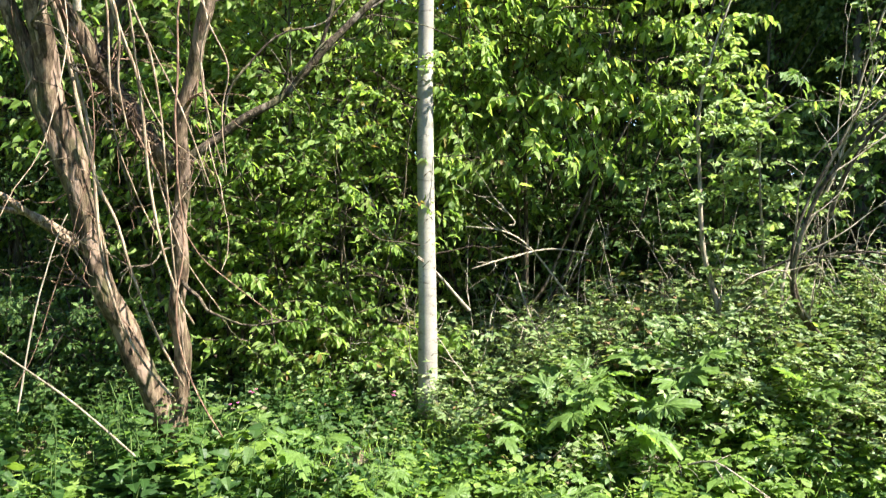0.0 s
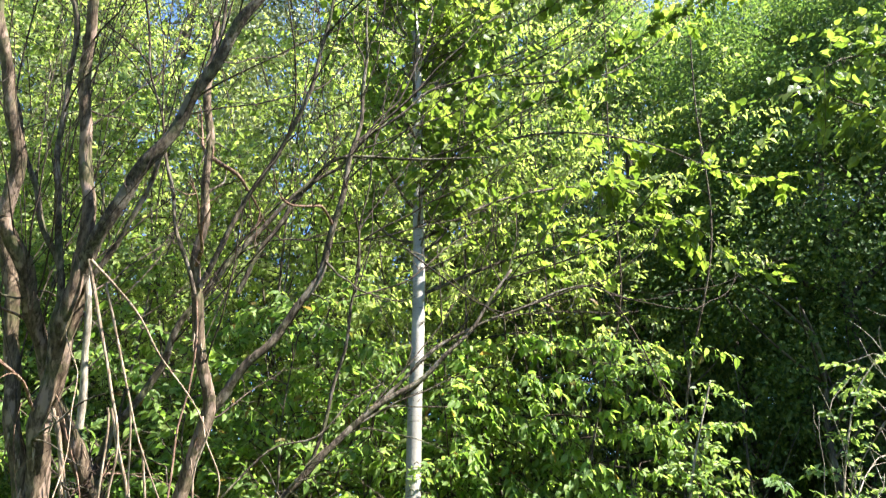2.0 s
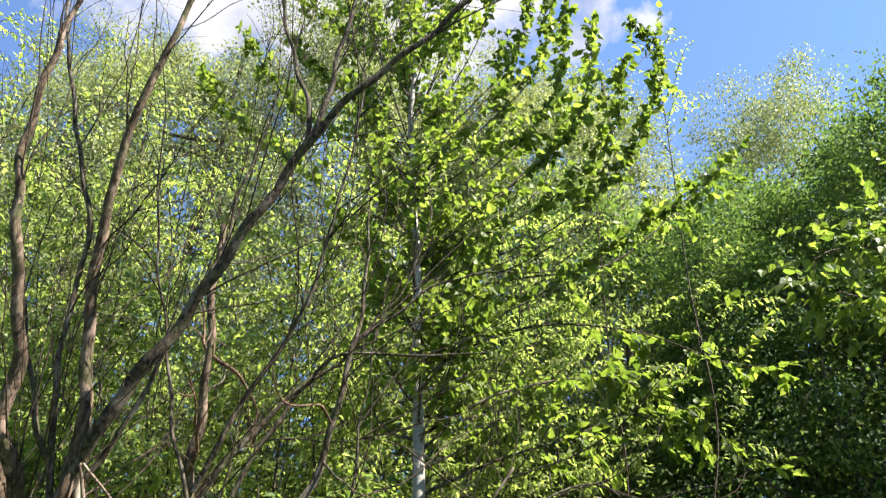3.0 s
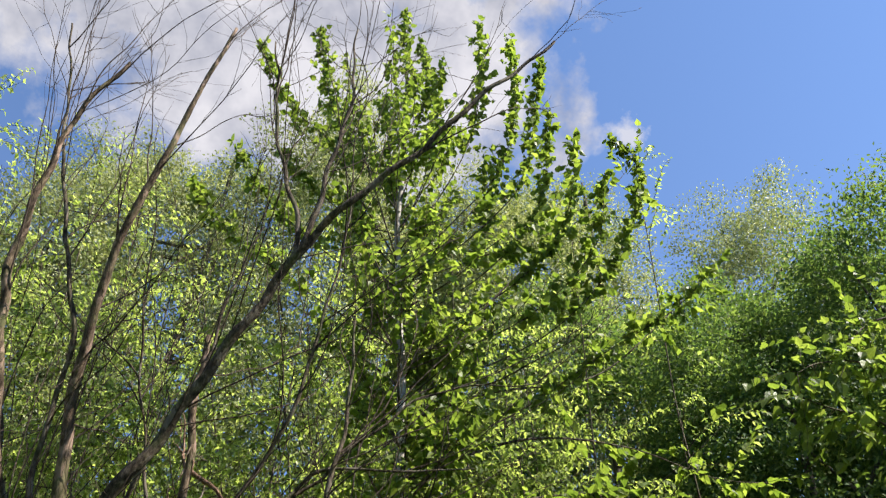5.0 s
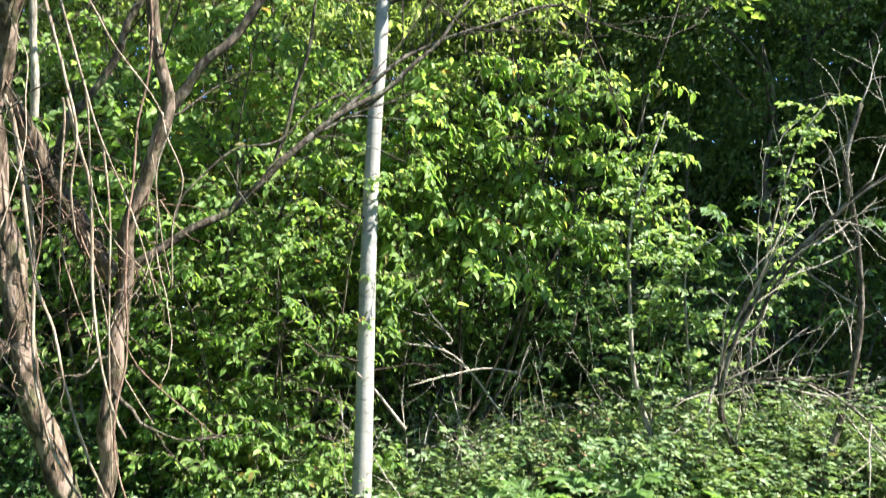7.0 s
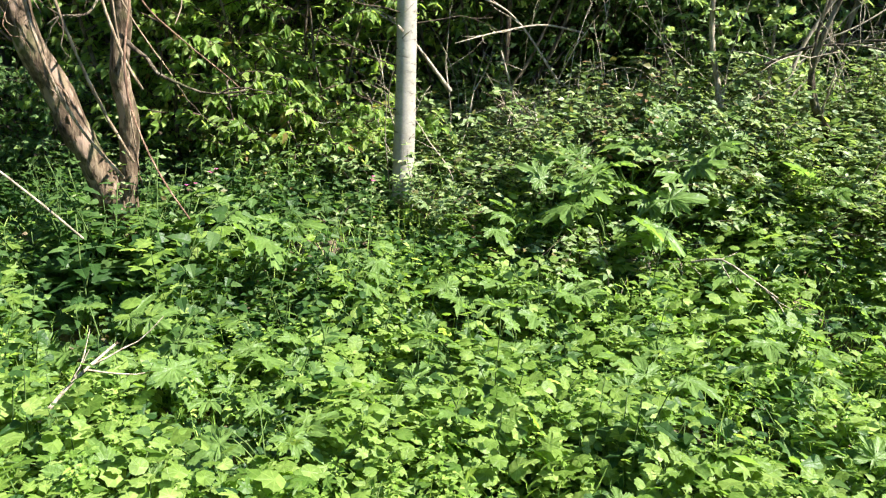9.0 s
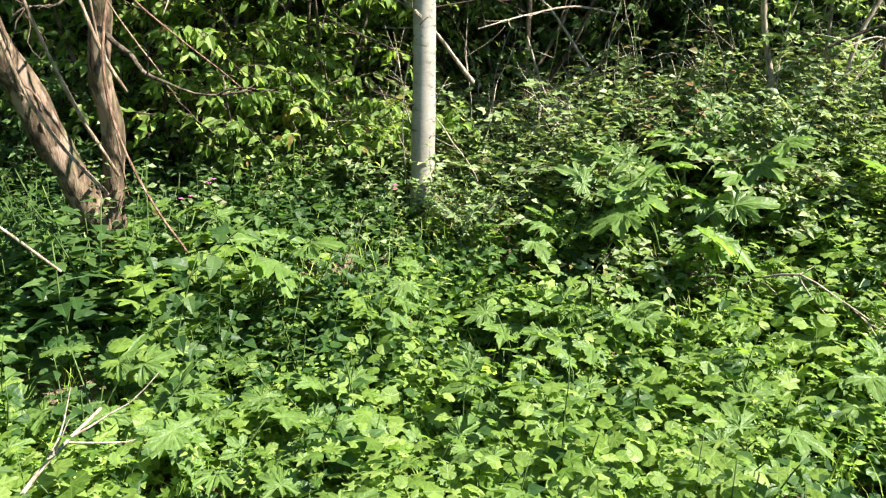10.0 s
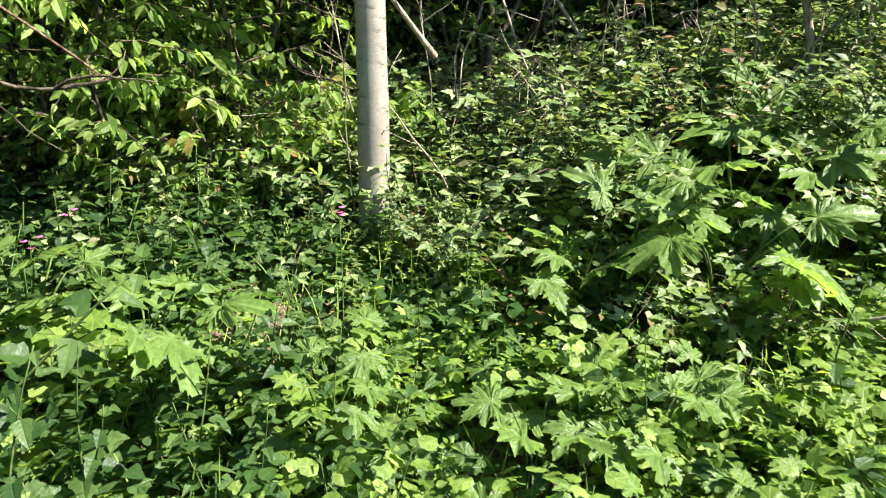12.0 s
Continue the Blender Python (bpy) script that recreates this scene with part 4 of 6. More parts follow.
leader(0.01, 0.003, [(-0.17, 6.40, 8.74), (-0.74, 6.28, 9.96), (-1.15, 6.15, 10.89), (-1.79, 6.03, 11.66), (-2.31, 5.90, 13.00)])
leader(0.01, 0.003, [(-0.18, 6.40, 9.66), (-0.70, 6.30, 10.72), (-1.18, 6.20, 11.79), (-1.54, 6.10, 13.92)])
leader(0.01, 0.003, [(-0.16, 6.40, 10.86), (-0.10, 6.35, 12.49), (-0.18, 6.30, 14.92)])
leader(0.01, 0.003, [(-0.17, 6.40, 9.03), (0.35, 6.30, 9.99), (0.77, 6.20, 11.11), (1.00, 6.10, 12.57), (1.05, 6.00, 13.96)])
leader(0.01, 0.003, [(-0.17, 6.40, 8.64), (0.55, 6.28, 9.52), (1.14, 6.15, 10.40), (1.45, 6.02, 11.83), (1.50, 5.90, 13.41)])
leader(0.01, 0.003, [(-0.17, 6.40, 8.36), (0.75, 6.35, 9.28), (1.45, 6.30, 10.35), (1.76, 6.25, 11.89), (2.00, 6.20, 13.25)])
leader(0.01, 0.003, [(-0.16, 6.40, 7.75), (0.89, 6.20, 8.53), (1.54, 6.00, 9.51), (1.81, 5.80, 11.06)])
leader(0.01, 0.003, [(-0.16, 6.40, 7.43), (1.12, 6.17, 8.22), (1.79, 5.93, 9.12), (2.08, 5.70, 10.40)])
leader(0.01, 0.003, [(-0.16, 6.40, 7.12), (1.19, 6.13, 7.67), (2.05, 5.87, 8.55), (2.27, 5.60, 9.50)])
leader(0.01, 0.003, [(-0.16, 6.40, 6.76), (1.29, 6.22, 7.42), (2.16, 6.04, 8.27), (2.70, 5.86, 9.34), (2.74, 5.68, 10.07), (2.43, 5.50, 10.11)])
leader(0.01, 0.003, [(-0.17, 6.40, 8.09), (-1.01, 6.23, 8.75), (-1.82, 6.07, 9.59), (-2.28, 5.90, 10.35)])
leader(0.01, 0.003, [(-0.18, 6.40, 8.64), (-0.79, 6.37, 9.51), (-1.42, 6.33, 10.27), (-1.81, 6.30, 10.90)])
leader(0.01, 0.003, [(-0.16, 6.40, 7.43), (-1.16, 6.23, 8.11), (-2.12, 6.07, 8.87), (-2.70, 5.90, 9.71)])
leader(0.01, 0.003, [(-0.15, 6.40, 6.03), (0.95, 6.15, 6.43), (1.88, 5.90, 6.99), (2.59, 5.65, 7.34), (2.97, 5.40, 7.61)])
leader(0.01, 0.003, [(-0.17, 6.40, 9.34), (0.14, 6.47, 10.57), (0.34, 6.53, 12.47), (0.11, 6.60, 14.50)])
leader(0.01, 0.003, [(-0.17, 6.40, 8.00), (0.45, 6.47, 8.61), (0.91, 6.53, 9.49), (1.02, 6.60, 11.00)])
make_poplar()


def make_bough_tree():
    """A neighbouring tree whose low boughs hang into view with large bright leaves."""
    r = rng_of(33)
    ob = thing("lime_tree", label="broadleaf tree with low boughs of large bright leaves", category="tree")
    line = curve_through([(9.4, 7.4, 0.2), (9.4, 7.4, 2.5), (9.6, 7.5, 5.0), (9.9, 7.6, 8.0), (10.2, 7.7, 11.0)], 0.3)
    part("trunk", [tube(line, 0.13, 0.03, 10, 0.04, r, 0.05)], M_GREYB, ob)
    boughs = [[(6.25, 6.75, 6.66), (5.43, 6.64, 7.04), (4.97, 6.53, 7.41), (4.39, 6.42, 7.32), (4.02, 6.30, 7.08)],
              [(5.86, 6.75, 5.85), (5.30, 6.64, 6.30), (4.80, 6.53, 6.65), (4.31, 6.42, 6.72), (3.93, 6.30, 6.78)],
              [(6.54, 6.75, 7.28), (6.09, 6.64, 7.85), (5.61, 6.53, 8.10), (5.06, 6.42, 7.82), (4.67, 6.30, 7.39)]]
    leaves, tw = [], []
    for b in boughs:
        bl = curve_through(b, 0.1)
        part("bough", [tube(bl, 0.03, 0.004, 6)], M_GREYB, ob)
        for f in np.linspace(0.2, 1.0, 26):
            q, qd = along_line(bl, [f])
            s = shoot(r, q[0], qd[0] * 0.6 + r.normal(0, 0.5, 3) + np.array([0, 0, -0.05]), r.uniform(0.45, 0.95), 0.14, -0.04, 5)
            tw.append(tube(s, 0.004, 0.0015, 4))
            m = 9
            p, w = along_line(s, np.linspace(0.15, 1, m))
            leaves.append(scatter(LEAF_HEART, p, w + r.normal(0, 0.55, (m, 3)) + np.array([0, 0, -0.35]), np.array([0, 0, 1.0]) + SUN_SIDE + r.normal(0, 0.35, (m, 3)), r.uniform(0.09, 0.145, m)))
    # Unseen crown, added and placed to throw shade on the back right.
    p, d, c = crown_cloud(r, 900, 45, (10.4, 7.8, 9.0), (2.6, 2.4, 3.4), 0.3, 0.42)
    along, up = leaf_lay(r, len(p), d)
    leaves.append(scatter(LEAF_OVAL, p, along, up, r.uniform(0.08, 0.13, len(p))))
    part("twigwork", [join(tw)], M_TWIG, ob, kind="stuff")
    part("foliage", [join(leaves)], L_POPLAR, ob, "large bright green leaves", smooth=False, kind="stuff")


make_bough_tree()

# ---- the many-stemmed old tree with hanging vines ----
old_tree = thing("multi_stem_tree", (-1.85, 5.58, 0.0), label="old many-stemmed tree with shaggy brown bark and bare twigs", category="tree")
old_r = rng_of(41)
old_lines, old_twigs = [], []


def left_stem(r0, r1, points, bark=None):
    line = curve_through(points, 0.07)
    k = np.arange(len(line))[:, None]
    sway = 0.014 * np.sin(k * 0.33 + old_r.uniform(0, 6, 3)) + 0.010 * np.sin(k * 0.81 + old_r.uniform(0, 6, 3))
    line = line + sway * np.minimum(1.0, k / 6.0)
    if points[0][2] < 0.5:
        line = np.vstack((np.array(line[0]) + (0, 0, -0.45), line))
    ob = part("stem", [tube(line, r0, r1, 12 if r0 > 0.04 else 7, 0.085, old_r)], bark or (M_BROWN if r0 > 0.04 and points[0][2] < 3.0 else M_GREYB), old_tree)
    ob.location = (1.85, -5.58, 0.0)
    old_lines.append((line, r0, r1))


left_stem(0.088, 0.06, [(-1.87, 5.58, 0.36), (-1.98, 5.46, 0.69), (-2.10, 5.34, 1.09), (-2.22, 5.22, 1.56), (-2.31, 5.10, 2.08), (-2.39, 4.95, 2.64), (-2.37, 4.77, 3.20), (-2.28, 4.62, 3.69), (-2.19, 4.50, 4.04)])
left_stem(0.06, 0.04, [(-2.27, 5.16, 1.86), (-2.43, 5.00, 2.33), (-2.49, 4.93, 2.68), (-2.57, 4.86, 3.06), (-2.67, 4.79, 3.50), (-2.76, 4.70, 3.99), (-2.84, 4.57, 4.45)])
left_stem(0.06, 0.022, [(-1.82, 5.58, 0.33), (-1.76, 5.50, 0.86), (-1.75, 5.41, 1.45), (-1.73, 5.33, 1.98), (-1.67, 5.24, 2.38), (-1.58, 5.16, 2.71), (-1.50, 5.07, 2.96), (-1.46, 4.99, 3.19), (-1.50, 4.91, 3.48), (-1.55, 4.82, 3.81), (-1.55, 4.72, 4.22), (-1.55, 4.59, 4.75), (-1.56, 4.48, 5.33), (-1.56, 4.40, 5.87)])
left_stem(0.034, 0.01, [(-1.77, 5.35, 2.12), (-1.58, 5.37, 2.26), (-1.38, 5.40, 2.42), (-1.18, 5.42, 2.56), (-1.05, 5.44, 2.68), (-0.85, 5.46, 2.87), (-0.64, 5.49, 3.10), (-0.45, 5.51, 3.27), (-0.18, 5.53, 3.48), (0.10, 5.55, 3.75), (0.40, 5.58, 4.08), (0.63, 5.60, 4.46)])
left_stem(0.018, 0.006, [(-0.47, 5.55, 3.26), (-0.15, 5.60, 3.64), (0.19, 5.65, 3.93), (0.63, 5.70, 4.15), (1.04, 5.75, 4.34), (1.31, 5.80, 4.41), (1.48, 5.85, 4.34), (1.53, 5.90, 4.19)])
left_stem(0.034, 0.009, [(-1.45, 5.10, 3.20), (-1.21, 5.05, 3.50), (-0.96, 5.00, 3.84), (-0.75, 4.94, 4.24), (-0.63, 4.86, 4.69), (-0.56, 4.80, 5.17), (-0.51, 4.75, 5.72), (-0.48, 4.70, 6.27)])
left_stem(0.065, 0.046, [(-1.78, 5.35, 2.12), (-1.98, 5.25, 2.41), (-2.15, 5.16, 2.69), (-2.30, 5.01, 3.02), (-2.44, 4.83, 3.41), (-2.53, 4.63, 3.74), (-2.58, 4.45, 3.97), (-2.65, 4.30, 4.20)])
left_stem(0.05, 0.012, [(-2.38, 4.80, 3.15), (-2.30, 4.55, 3.69), (-2.13, 4.43, 4.00), (-1.96, 4.30, 4.30), (-1.72, 4.18, 4.68), (-1.44, 4.06, 5.15), (-1.19, 3.94, 5.58), (-1.00, 3.81, 5.91), (-0.79, 3.69, 6.20), (-0.48, 3.57, 6.49), (-0.06, 3.45, 6.90), (0.49, 3.32, 7.52), (1.21, 3.20, 8.33)])
left_stem(0.022, 0.008, [(-1.0, 3.81, 5.90), (-0.87, 3.72, 6.21), (-1.05, 3.64, 6.86), (-1.18, 3.56, 7.56), (-1.31, 3.40, 8.58)])
left_stem(0.025, 0.008, [(-1.0, 3.81, 5.90), (-0.83, 3.70, 6.18), (-0.70, 3.59, 6.89), (-0.58, 3.49, 7.71), (-0.58, 3.40, 8.80)])
left_stem(0.05, 0.014, [(-2.36, 4.78, 3.20), (-2.26, 4.55, 3.64), (-2.19, 4.45, 4.01), (-2.24, 4.34, 4.59), (-2.29, 4.19, 5.18), (-2.27, 3.98, 5.65), (-2.17, 3.77, 6.22), (-1.99, 3.56, 6.93), (-1.81, 3.40, 7.74), (-1.66, 3.30, 8.60)], M_BROWN)
left_stem(0.044, 0.014, [(-2.65, 4.30, 4.20), (-2.59, 4.19, 4.51), (-2.62, 4.05, 4.83), (-2.72, 3.89, 5.20), (-2.79, 3.74, 5.67), (-2.80, 3.63, 6.17), (-2.79, 3.52, 6.68), (-2.71, 3.41, 7.31), (-2.45, 3.30, 7.91)], M_BROWN)
left_stem(0.024, 0.008, [(-2.37, 4.77, 3.20), (-2.31, 4.60, 3.51), (-2.34, 4.45, 3.96), (-2.39, 4.30, 4.58), (-2.40, 4.15, 5.18), (-2.37, 4.00, 5.55), (-2.47, 3.85, 5.96), (-2.71, 3.70, 6.69), (-2.94, 3.55, 7.66), (-3.19, 3.40, 8.76)])
left_stem(0.032, 0.008, [(-2.37, 4.77, 3.20), (-2.33, 4.55, 3.79), (-2.49, 4.40, 4.31), (-2.71, 4.25, 4.90), (-2.81, 4.10, 5.24)])
left_stem(0.015, 0.005, [(-1.54, 4.70, 3.85), (-1.69, 4.58, 4.33), (-1.82, 4.47, 4.87), (-1.94, 4.35, 5.40), (-2.00, 4.20, 5.86), (-2.00, 4.00, 6.18)])
left_stem(0.03, 0.005, [(-2.15, 5.14, 2.73), (-2.08, 5.09, 3.04), (-1.93, 5.05, 3.21), (-1.77, 5.00, 3.49), (-1.66, 4.95, 3.79), (-1.39, 4.93, 4.21), (-0.92, 4.93, 4.81), (-0.69, 4.92, 5.05), (-0.19, 4.91, 5.02), (0.44, 4.90, 5.06)])
left_stem(0.02, 0.006, [(-1.53, 4.75, 3.92), (-1.28, 4.61, 4.44), (-1.05, 4.47, 4.78), (-0.85, 4.32, 5.18), (-0.70, 4.18, 5.79), (-0.59, 4.04, 6.49), (-0.52, 3.90, 7.21)])
left_stem(0.018, 0.005, [(-1.34, 5.00, 3.99), (-1.16, 4.99, 4.43), (-0.85, 4.97, 4.88), (-0.69, 4.96, 5.01), (-0.53, 4.94, 5.20), (-0.19, 4.93, 5.51), (0.26, 4.91, 5.78), (0.99, 4.90, 5.83)])
left_stem(0.02, 0.006, [(-2.21, 4.60, 3.86), (-1.95, 4.48, 4.28), (-1.76, 4.37, 4.66), (-1.62, 4.25, 4.99), (-1.47, 4.13, 5.44), (-1.33, 4.02, 6.06), (-1.22, 3.90, 6.57)])
left_stem(0.015, 0.006, [(-0.84, 5.46, 2.86), (-0.73, 5.41, 3.24), (-0.67, 5.36, 3.54), (-0.60, 5.30, 3.92), (-0.54, 5.25, 4.26), (-0.51, 5.20, 4.79), (-0.44, 5.12, 5.40)])
left_stem(0.007, 0.003, [(-1.40, 4.93, 4.21), (-1.21, 5.01, 4.39), (-0.97, 5.07, 4.45), (-0.61, 5.12, 4.46), (-0.35, 5.18, 4.46), (-0.03, 5.24, 4.39), (0.12, 5.30, 4.24)])
left_stem(0.009, 0.004, [(-1.45, 5.36, 2.40), (-1.35, 5.24, 2.68), (-1.07, 5.28, 2.98), (-0.79, 5.35, 3.10), (-0.54, 5.43, 3.36), (-0.36, 5.50, 3.51)])
left_stem(0.008, 0.003, [(-0.48, 5.51, 3.24), (-0.14, 5.55, 3.43), (0.14, 5.60, 3.60)])
left_stem(0.007, 0.003, [(-0.50, 5.50, 3.22), (-0.23, 5.55, 3.37), (0.12, 5.60, 3.36)])
left_stem(0.006, 0.002, [(-0.64, 5.49, 3.10), (-0.47, 5.53, 3.20), (-0.14, 5.57, 3.12), (0.10, 5.60, 3.04)])
left_stem(0.006, 0.002, [(-0.48, 5.51, 3.24), (-0.42, 5.45, 3.42), (-0.26, 5.40, 3.57)])
# Two low stems in paler vine bark, which puts sunlight into their colour.
left_stem(0.028, 0.018, [(-2.43, 5.40, 1.62), (-2.58, 5.20, 1.80), (-2.72, 5.00, 1.93), (-2.81, 4.80, 1.97)], M_VINE)
left_stem(0.024, 0.016, [(-2.41, 5.40, 1.66), (-2.65, 5.27, 1.82), (-2.79, 5.13, 1.85), (-3.00, 5.00, 1.92)], M_VINE)
left_stem(0.024, 0.01, [(-2.13, 4.75, 2.99), (-2.13, 4.66, 3.31), (-2.13, 4.56, 3.66), (-2.17, 4.47, 4.06), (-2.23, 4.38, 4.46), (-2.27, 4.29, 4.86), (-2.30, 4.19, 5.28)], M_DRY)


def bare_twigs():
    """Long bare branchlets that rise and lean out from the upper stems, each with fine side twigs."""
    r = rng_of(42)
    for line, r0, r1 in old_lines:
        if line[-1, 2] < 4.0:
            continue
        for f in r.uniform(0.25, 1.0, 14 if line[-1, 2] > 6.8 else 7):
            q, qd = along_line(line, [f])
            if q[0, 2] < 2.7:
                continue
            s = shoot(r, q[0], qd[0] + r.normal(0, 0.45, 3) + np.array([0.35, 0, 0.2]), r.uniform(0.8, 2.4), 0.11, 0.05, 9)
            thick = r.uniform(0.003, 0.0075)
            chunks = [tube(curve_through(s, 0.1), thick, 0.002, 5)]
            for g in r.uniform(0.25, 0.97, 6):
                q2, d2 = along_line(s, [g])
                s2 = shoot(r, q2[0], d2[0] + r.normal(0, 0.55, 3), r.uniform(0.15, 0.7), 0.16, 0.02, 5)
                chunks.append(tube(s2, thick * 0.4, 0.0012, 4))
            ob = part("branchlet", [join(chunks)], M_TWIG, old_tree)
            ob.location = (1.85, -5.58, 0.0)


bare_twigs()


def bark_shreds():
    """Loose strips of bark that peel from the lower stems."""
    r = rng_of(43)
    for line, r0, r1 in old_lines[:7]:
        if r0 < 0.05:
            continue
        for f in r.uniform(0.05, 0.95, 15):
            q, qd = along_line(line, [f])
            a = r.uniform(3.4, 6.2)
            o = np.array([math.cos(a), math.sin(a), 0]) * (r0 + (r1 - r0) * f) * 0.95
            s = shoot(r, q[0] + o, -qd[0] + unit(o) * 0.12, r.uniform(0.06, 0.22), 0.16, -0.1, 5)
            ob = part("bark_strip", [tube(s, 0.008, 0.002, 5, 0.35, r)], M_VINERED if r.random() < 0.6 else M_VINE, old_tree)
            ob.location = (1.85, -5.58, 0.0)


bark_shreds()


def side_branches():
    """Crooked dead side branches and stubs low on the main stems."""
    r = rng_of(45)
    for h in (0, 0, 2, 2, 6, 6, 3, 5):
        line, r0, r1 = old_lines[h]
        for f in r.uniform(0.15, 0.9, 4):
            q, qd = along_line(line, [f])
            if q[0, 2] < 0.9:
                continue
            go = qd[0] * 0.4 + r.normal(0, 0.7, 3) + np.array([0.15, -0.1, 0.1])
            s = curve_through(shoot(r, q[0], go, r.uniform(0.2, 1.1), 0.22, 0.03, 7), 0.06)
            thick = r.uniform(0.006, 0.016)
            ch = [tube(s, thick, 0.003, 6, 0.1, r)]
            for g in r.uniform(0.3, 0.95, 4):
                q2, d2 = along_line(s, [g])
                ch.append(tube(shoot(r, q2[0], d2[0] + r.normal(0, 0.7, 3), r.uniform(0.1, 0.5), 0.2, -0.03, 6), thick * 0.4, 0.0015, 4))
            ob = part("side_branch", [join(ch)], M_GREYB if r.random() < 0.6 else M_VINERED, old_tree)
            ob.location = (1.85, -5.58, 0.0)


side_branches()


def hanging_vine(r, start, length, sway):
    s = shoot(r, start, (sway[0] * 1.3, sway[1], -1.0), length, 0.12, -0.06, 16)
    line = curve_through(s, 0.06)
    rad = r.uniform(0.0035, 0.0085)
    ob = tagged(new("hanging_vine", build_mesh("hanging_vine", [tube(line, rad, rad * 0.55, 6, 0.12, r)], M_VINE if r.random() < 0.6 else M_VINERED)),
                "dry pale brown vine hanging from the old tree", "vine", "hanging vines on the old tree")
    return ob


def make_vines():
    """Vines drop from the upper stems and lean out to one side on their way down."""
    r = rng_of(44)
    hosts = [(6, 2.2, 3.6), (6, 2.2, 3.0), (2, 2.2, 3.9), (2, 2.1, 3.0), (0, 3.4, 4.0), (3, 2.2, 2.7)]
    for i in range(8):
        h, lo, hi = hosts[i % len(hosts)]
        line = old_lines[h][0]
        k = int(np.argmin(np.abs(line[:, 2] - r.uniform(lo, hi))))
        p = line[k] + np.array([r.normal(0.02, 0.04), -0.07, 0])
        drop = p[2] - r.uniform(0.7, 1.9)
        hanging_vine(r, p, max(0.8, drop * 1.1), (r.uniform(0.03, 0.25), -0.04))


make_vines()


def root_tangle():
    """Curly reddish rootlets matted round the fork of the old tree."""
    r = rng_of(46)
    for h, lo, hi, n in ((6, 1.7, 2.6, 26), (2, 1.9, 2.5, 12), (0, 1.3, 2.6, 26)):
        line = old_lines[h][0]
        for _ in range(n):
            k = int(np.argmin(np.abs(line[:, 2] - r.uniform(lo, hi))))
            p = line[k] + np.array([r.normal(0, 0.07), -0.06 + r.normal(0, 0.03), r.normal(0, 0.05)])
            s = shoot(r, p, (r.normal(0.15, 0.5), r.normal(0, 0.25), r.uniform(-1.0, 0.3)), r.uniform(0.2, 0.65), 0.42, -0.12, 10)
            ob = part("rootlet", [tube(curve_through(s, 0.03), r.uniform(0.002, 0.0045), 0.0012, 5, 0.1, r)], M_VINERED if r.random() < 0.65 else M_VINE, old_tree)
            ob.location = (1.85, -5.58, 0.0)


root_tangle()


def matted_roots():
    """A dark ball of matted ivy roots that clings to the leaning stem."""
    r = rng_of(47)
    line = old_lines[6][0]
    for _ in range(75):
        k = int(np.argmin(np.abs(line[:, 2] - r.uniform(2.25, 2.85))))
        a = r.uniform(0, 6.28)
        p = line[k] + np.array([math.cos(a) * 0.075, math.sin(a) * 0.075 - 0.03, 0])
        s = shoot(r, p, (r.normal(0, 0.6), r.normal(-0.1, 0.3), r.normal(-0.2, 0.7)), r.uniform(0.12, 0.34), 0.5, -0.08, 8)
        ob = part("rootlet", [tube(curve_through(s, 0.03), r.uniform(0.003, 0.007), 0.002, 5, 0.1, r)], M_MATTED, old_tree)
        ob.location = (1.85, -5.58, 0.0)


matted_roots()


def draped_vine(r0, r1, points):
    r = rng_of(int(abs(points[-1][0]) * 1000))
    tagged(new("hanging_vine", build_mesh("hanging_vine", [tube(curve_through(points, 0.05), r0, r1, 7, 0.12, r)], M_VINE)),
           "thick pale vine draped from the old tree", "vine", "hanging vines on the old tree")


draped_vine(0.012, 0.006, [(-2.14, 4.42, 3.98), (-2.03, 4.48, 3.60), (-1.90, 4.53, 3.17), (-1.83, 4.59, 2.87), (-1.85, 4.64, 2.55), (-1.82, 4.70, 2.29)])
draped_vine(0.009, 0.004, [(-2.12, 4.42, 3.96), (-1.82, 4.49, 3.65), (-1.66, 4.56, 3.39), (-1.45, 4.63, 3.13), (-1.34, 4.70, 2.93)])
draped_vine(0.009, 0.004, [(-2.02, 4.46, 3.82), (-1.95, 4.5, 3.6), (-1.81, 4.55, 3.17), (-1.72, 4.62, 2.88), (-1.51, 4.68, 2.42), (-1.36, 4.75, 1.97)])
draped_vine(0.011, 0.008, [(-1.94, 4.70, 3.10), (-1.88, 4.75, 2.86), (-1.80, 4.82, 2.57), (-1.76, 4.89, 1.98), (-1.70, 4.96, 1.57), (-1.62, 5.03, 1.27), (-1.56, 5.10, 1.13)])
draped_vine(0.012, 0.008, [(-2.26, 4.70, 3.05), (-2.22, 4.75, 2.86), (-2.08, 4.84, 2.07), (-1.98, 4.93, 1.77), (-1.91, 5.02, 1.43), (-1.79, 5.11, 1.05), (-1.66, 5.22, 0.72)])
draped_vine(0.007, 0.003, [(-1.83, 4.66, 3.15), (-1.81, 4.70, 2.99), (-1.78, 4.80, 2.57), (-1.65, 4.90, 2.28), (-1.51, 5.00, 2.14), (-1.48, 5.10, 1.99)])
draped_vine(0.006, 0.003, [(-1.44, 4.88, 3.10), (-1.41, 4.90, 2.96), (-1.30, 4.93, 2.70), (-1.35, 4.97, 2.43), (-1.33, 5.00, 2.05)])
draped_vine(0.008, 0.004, [(-1.99, 4.76, 3.12), (-1.98, 4.80, 3.00), (-1.98, 4.89, 2.35), (-1.89, 4.97, 1.98), (-1.80, 5.06, 1.72)])
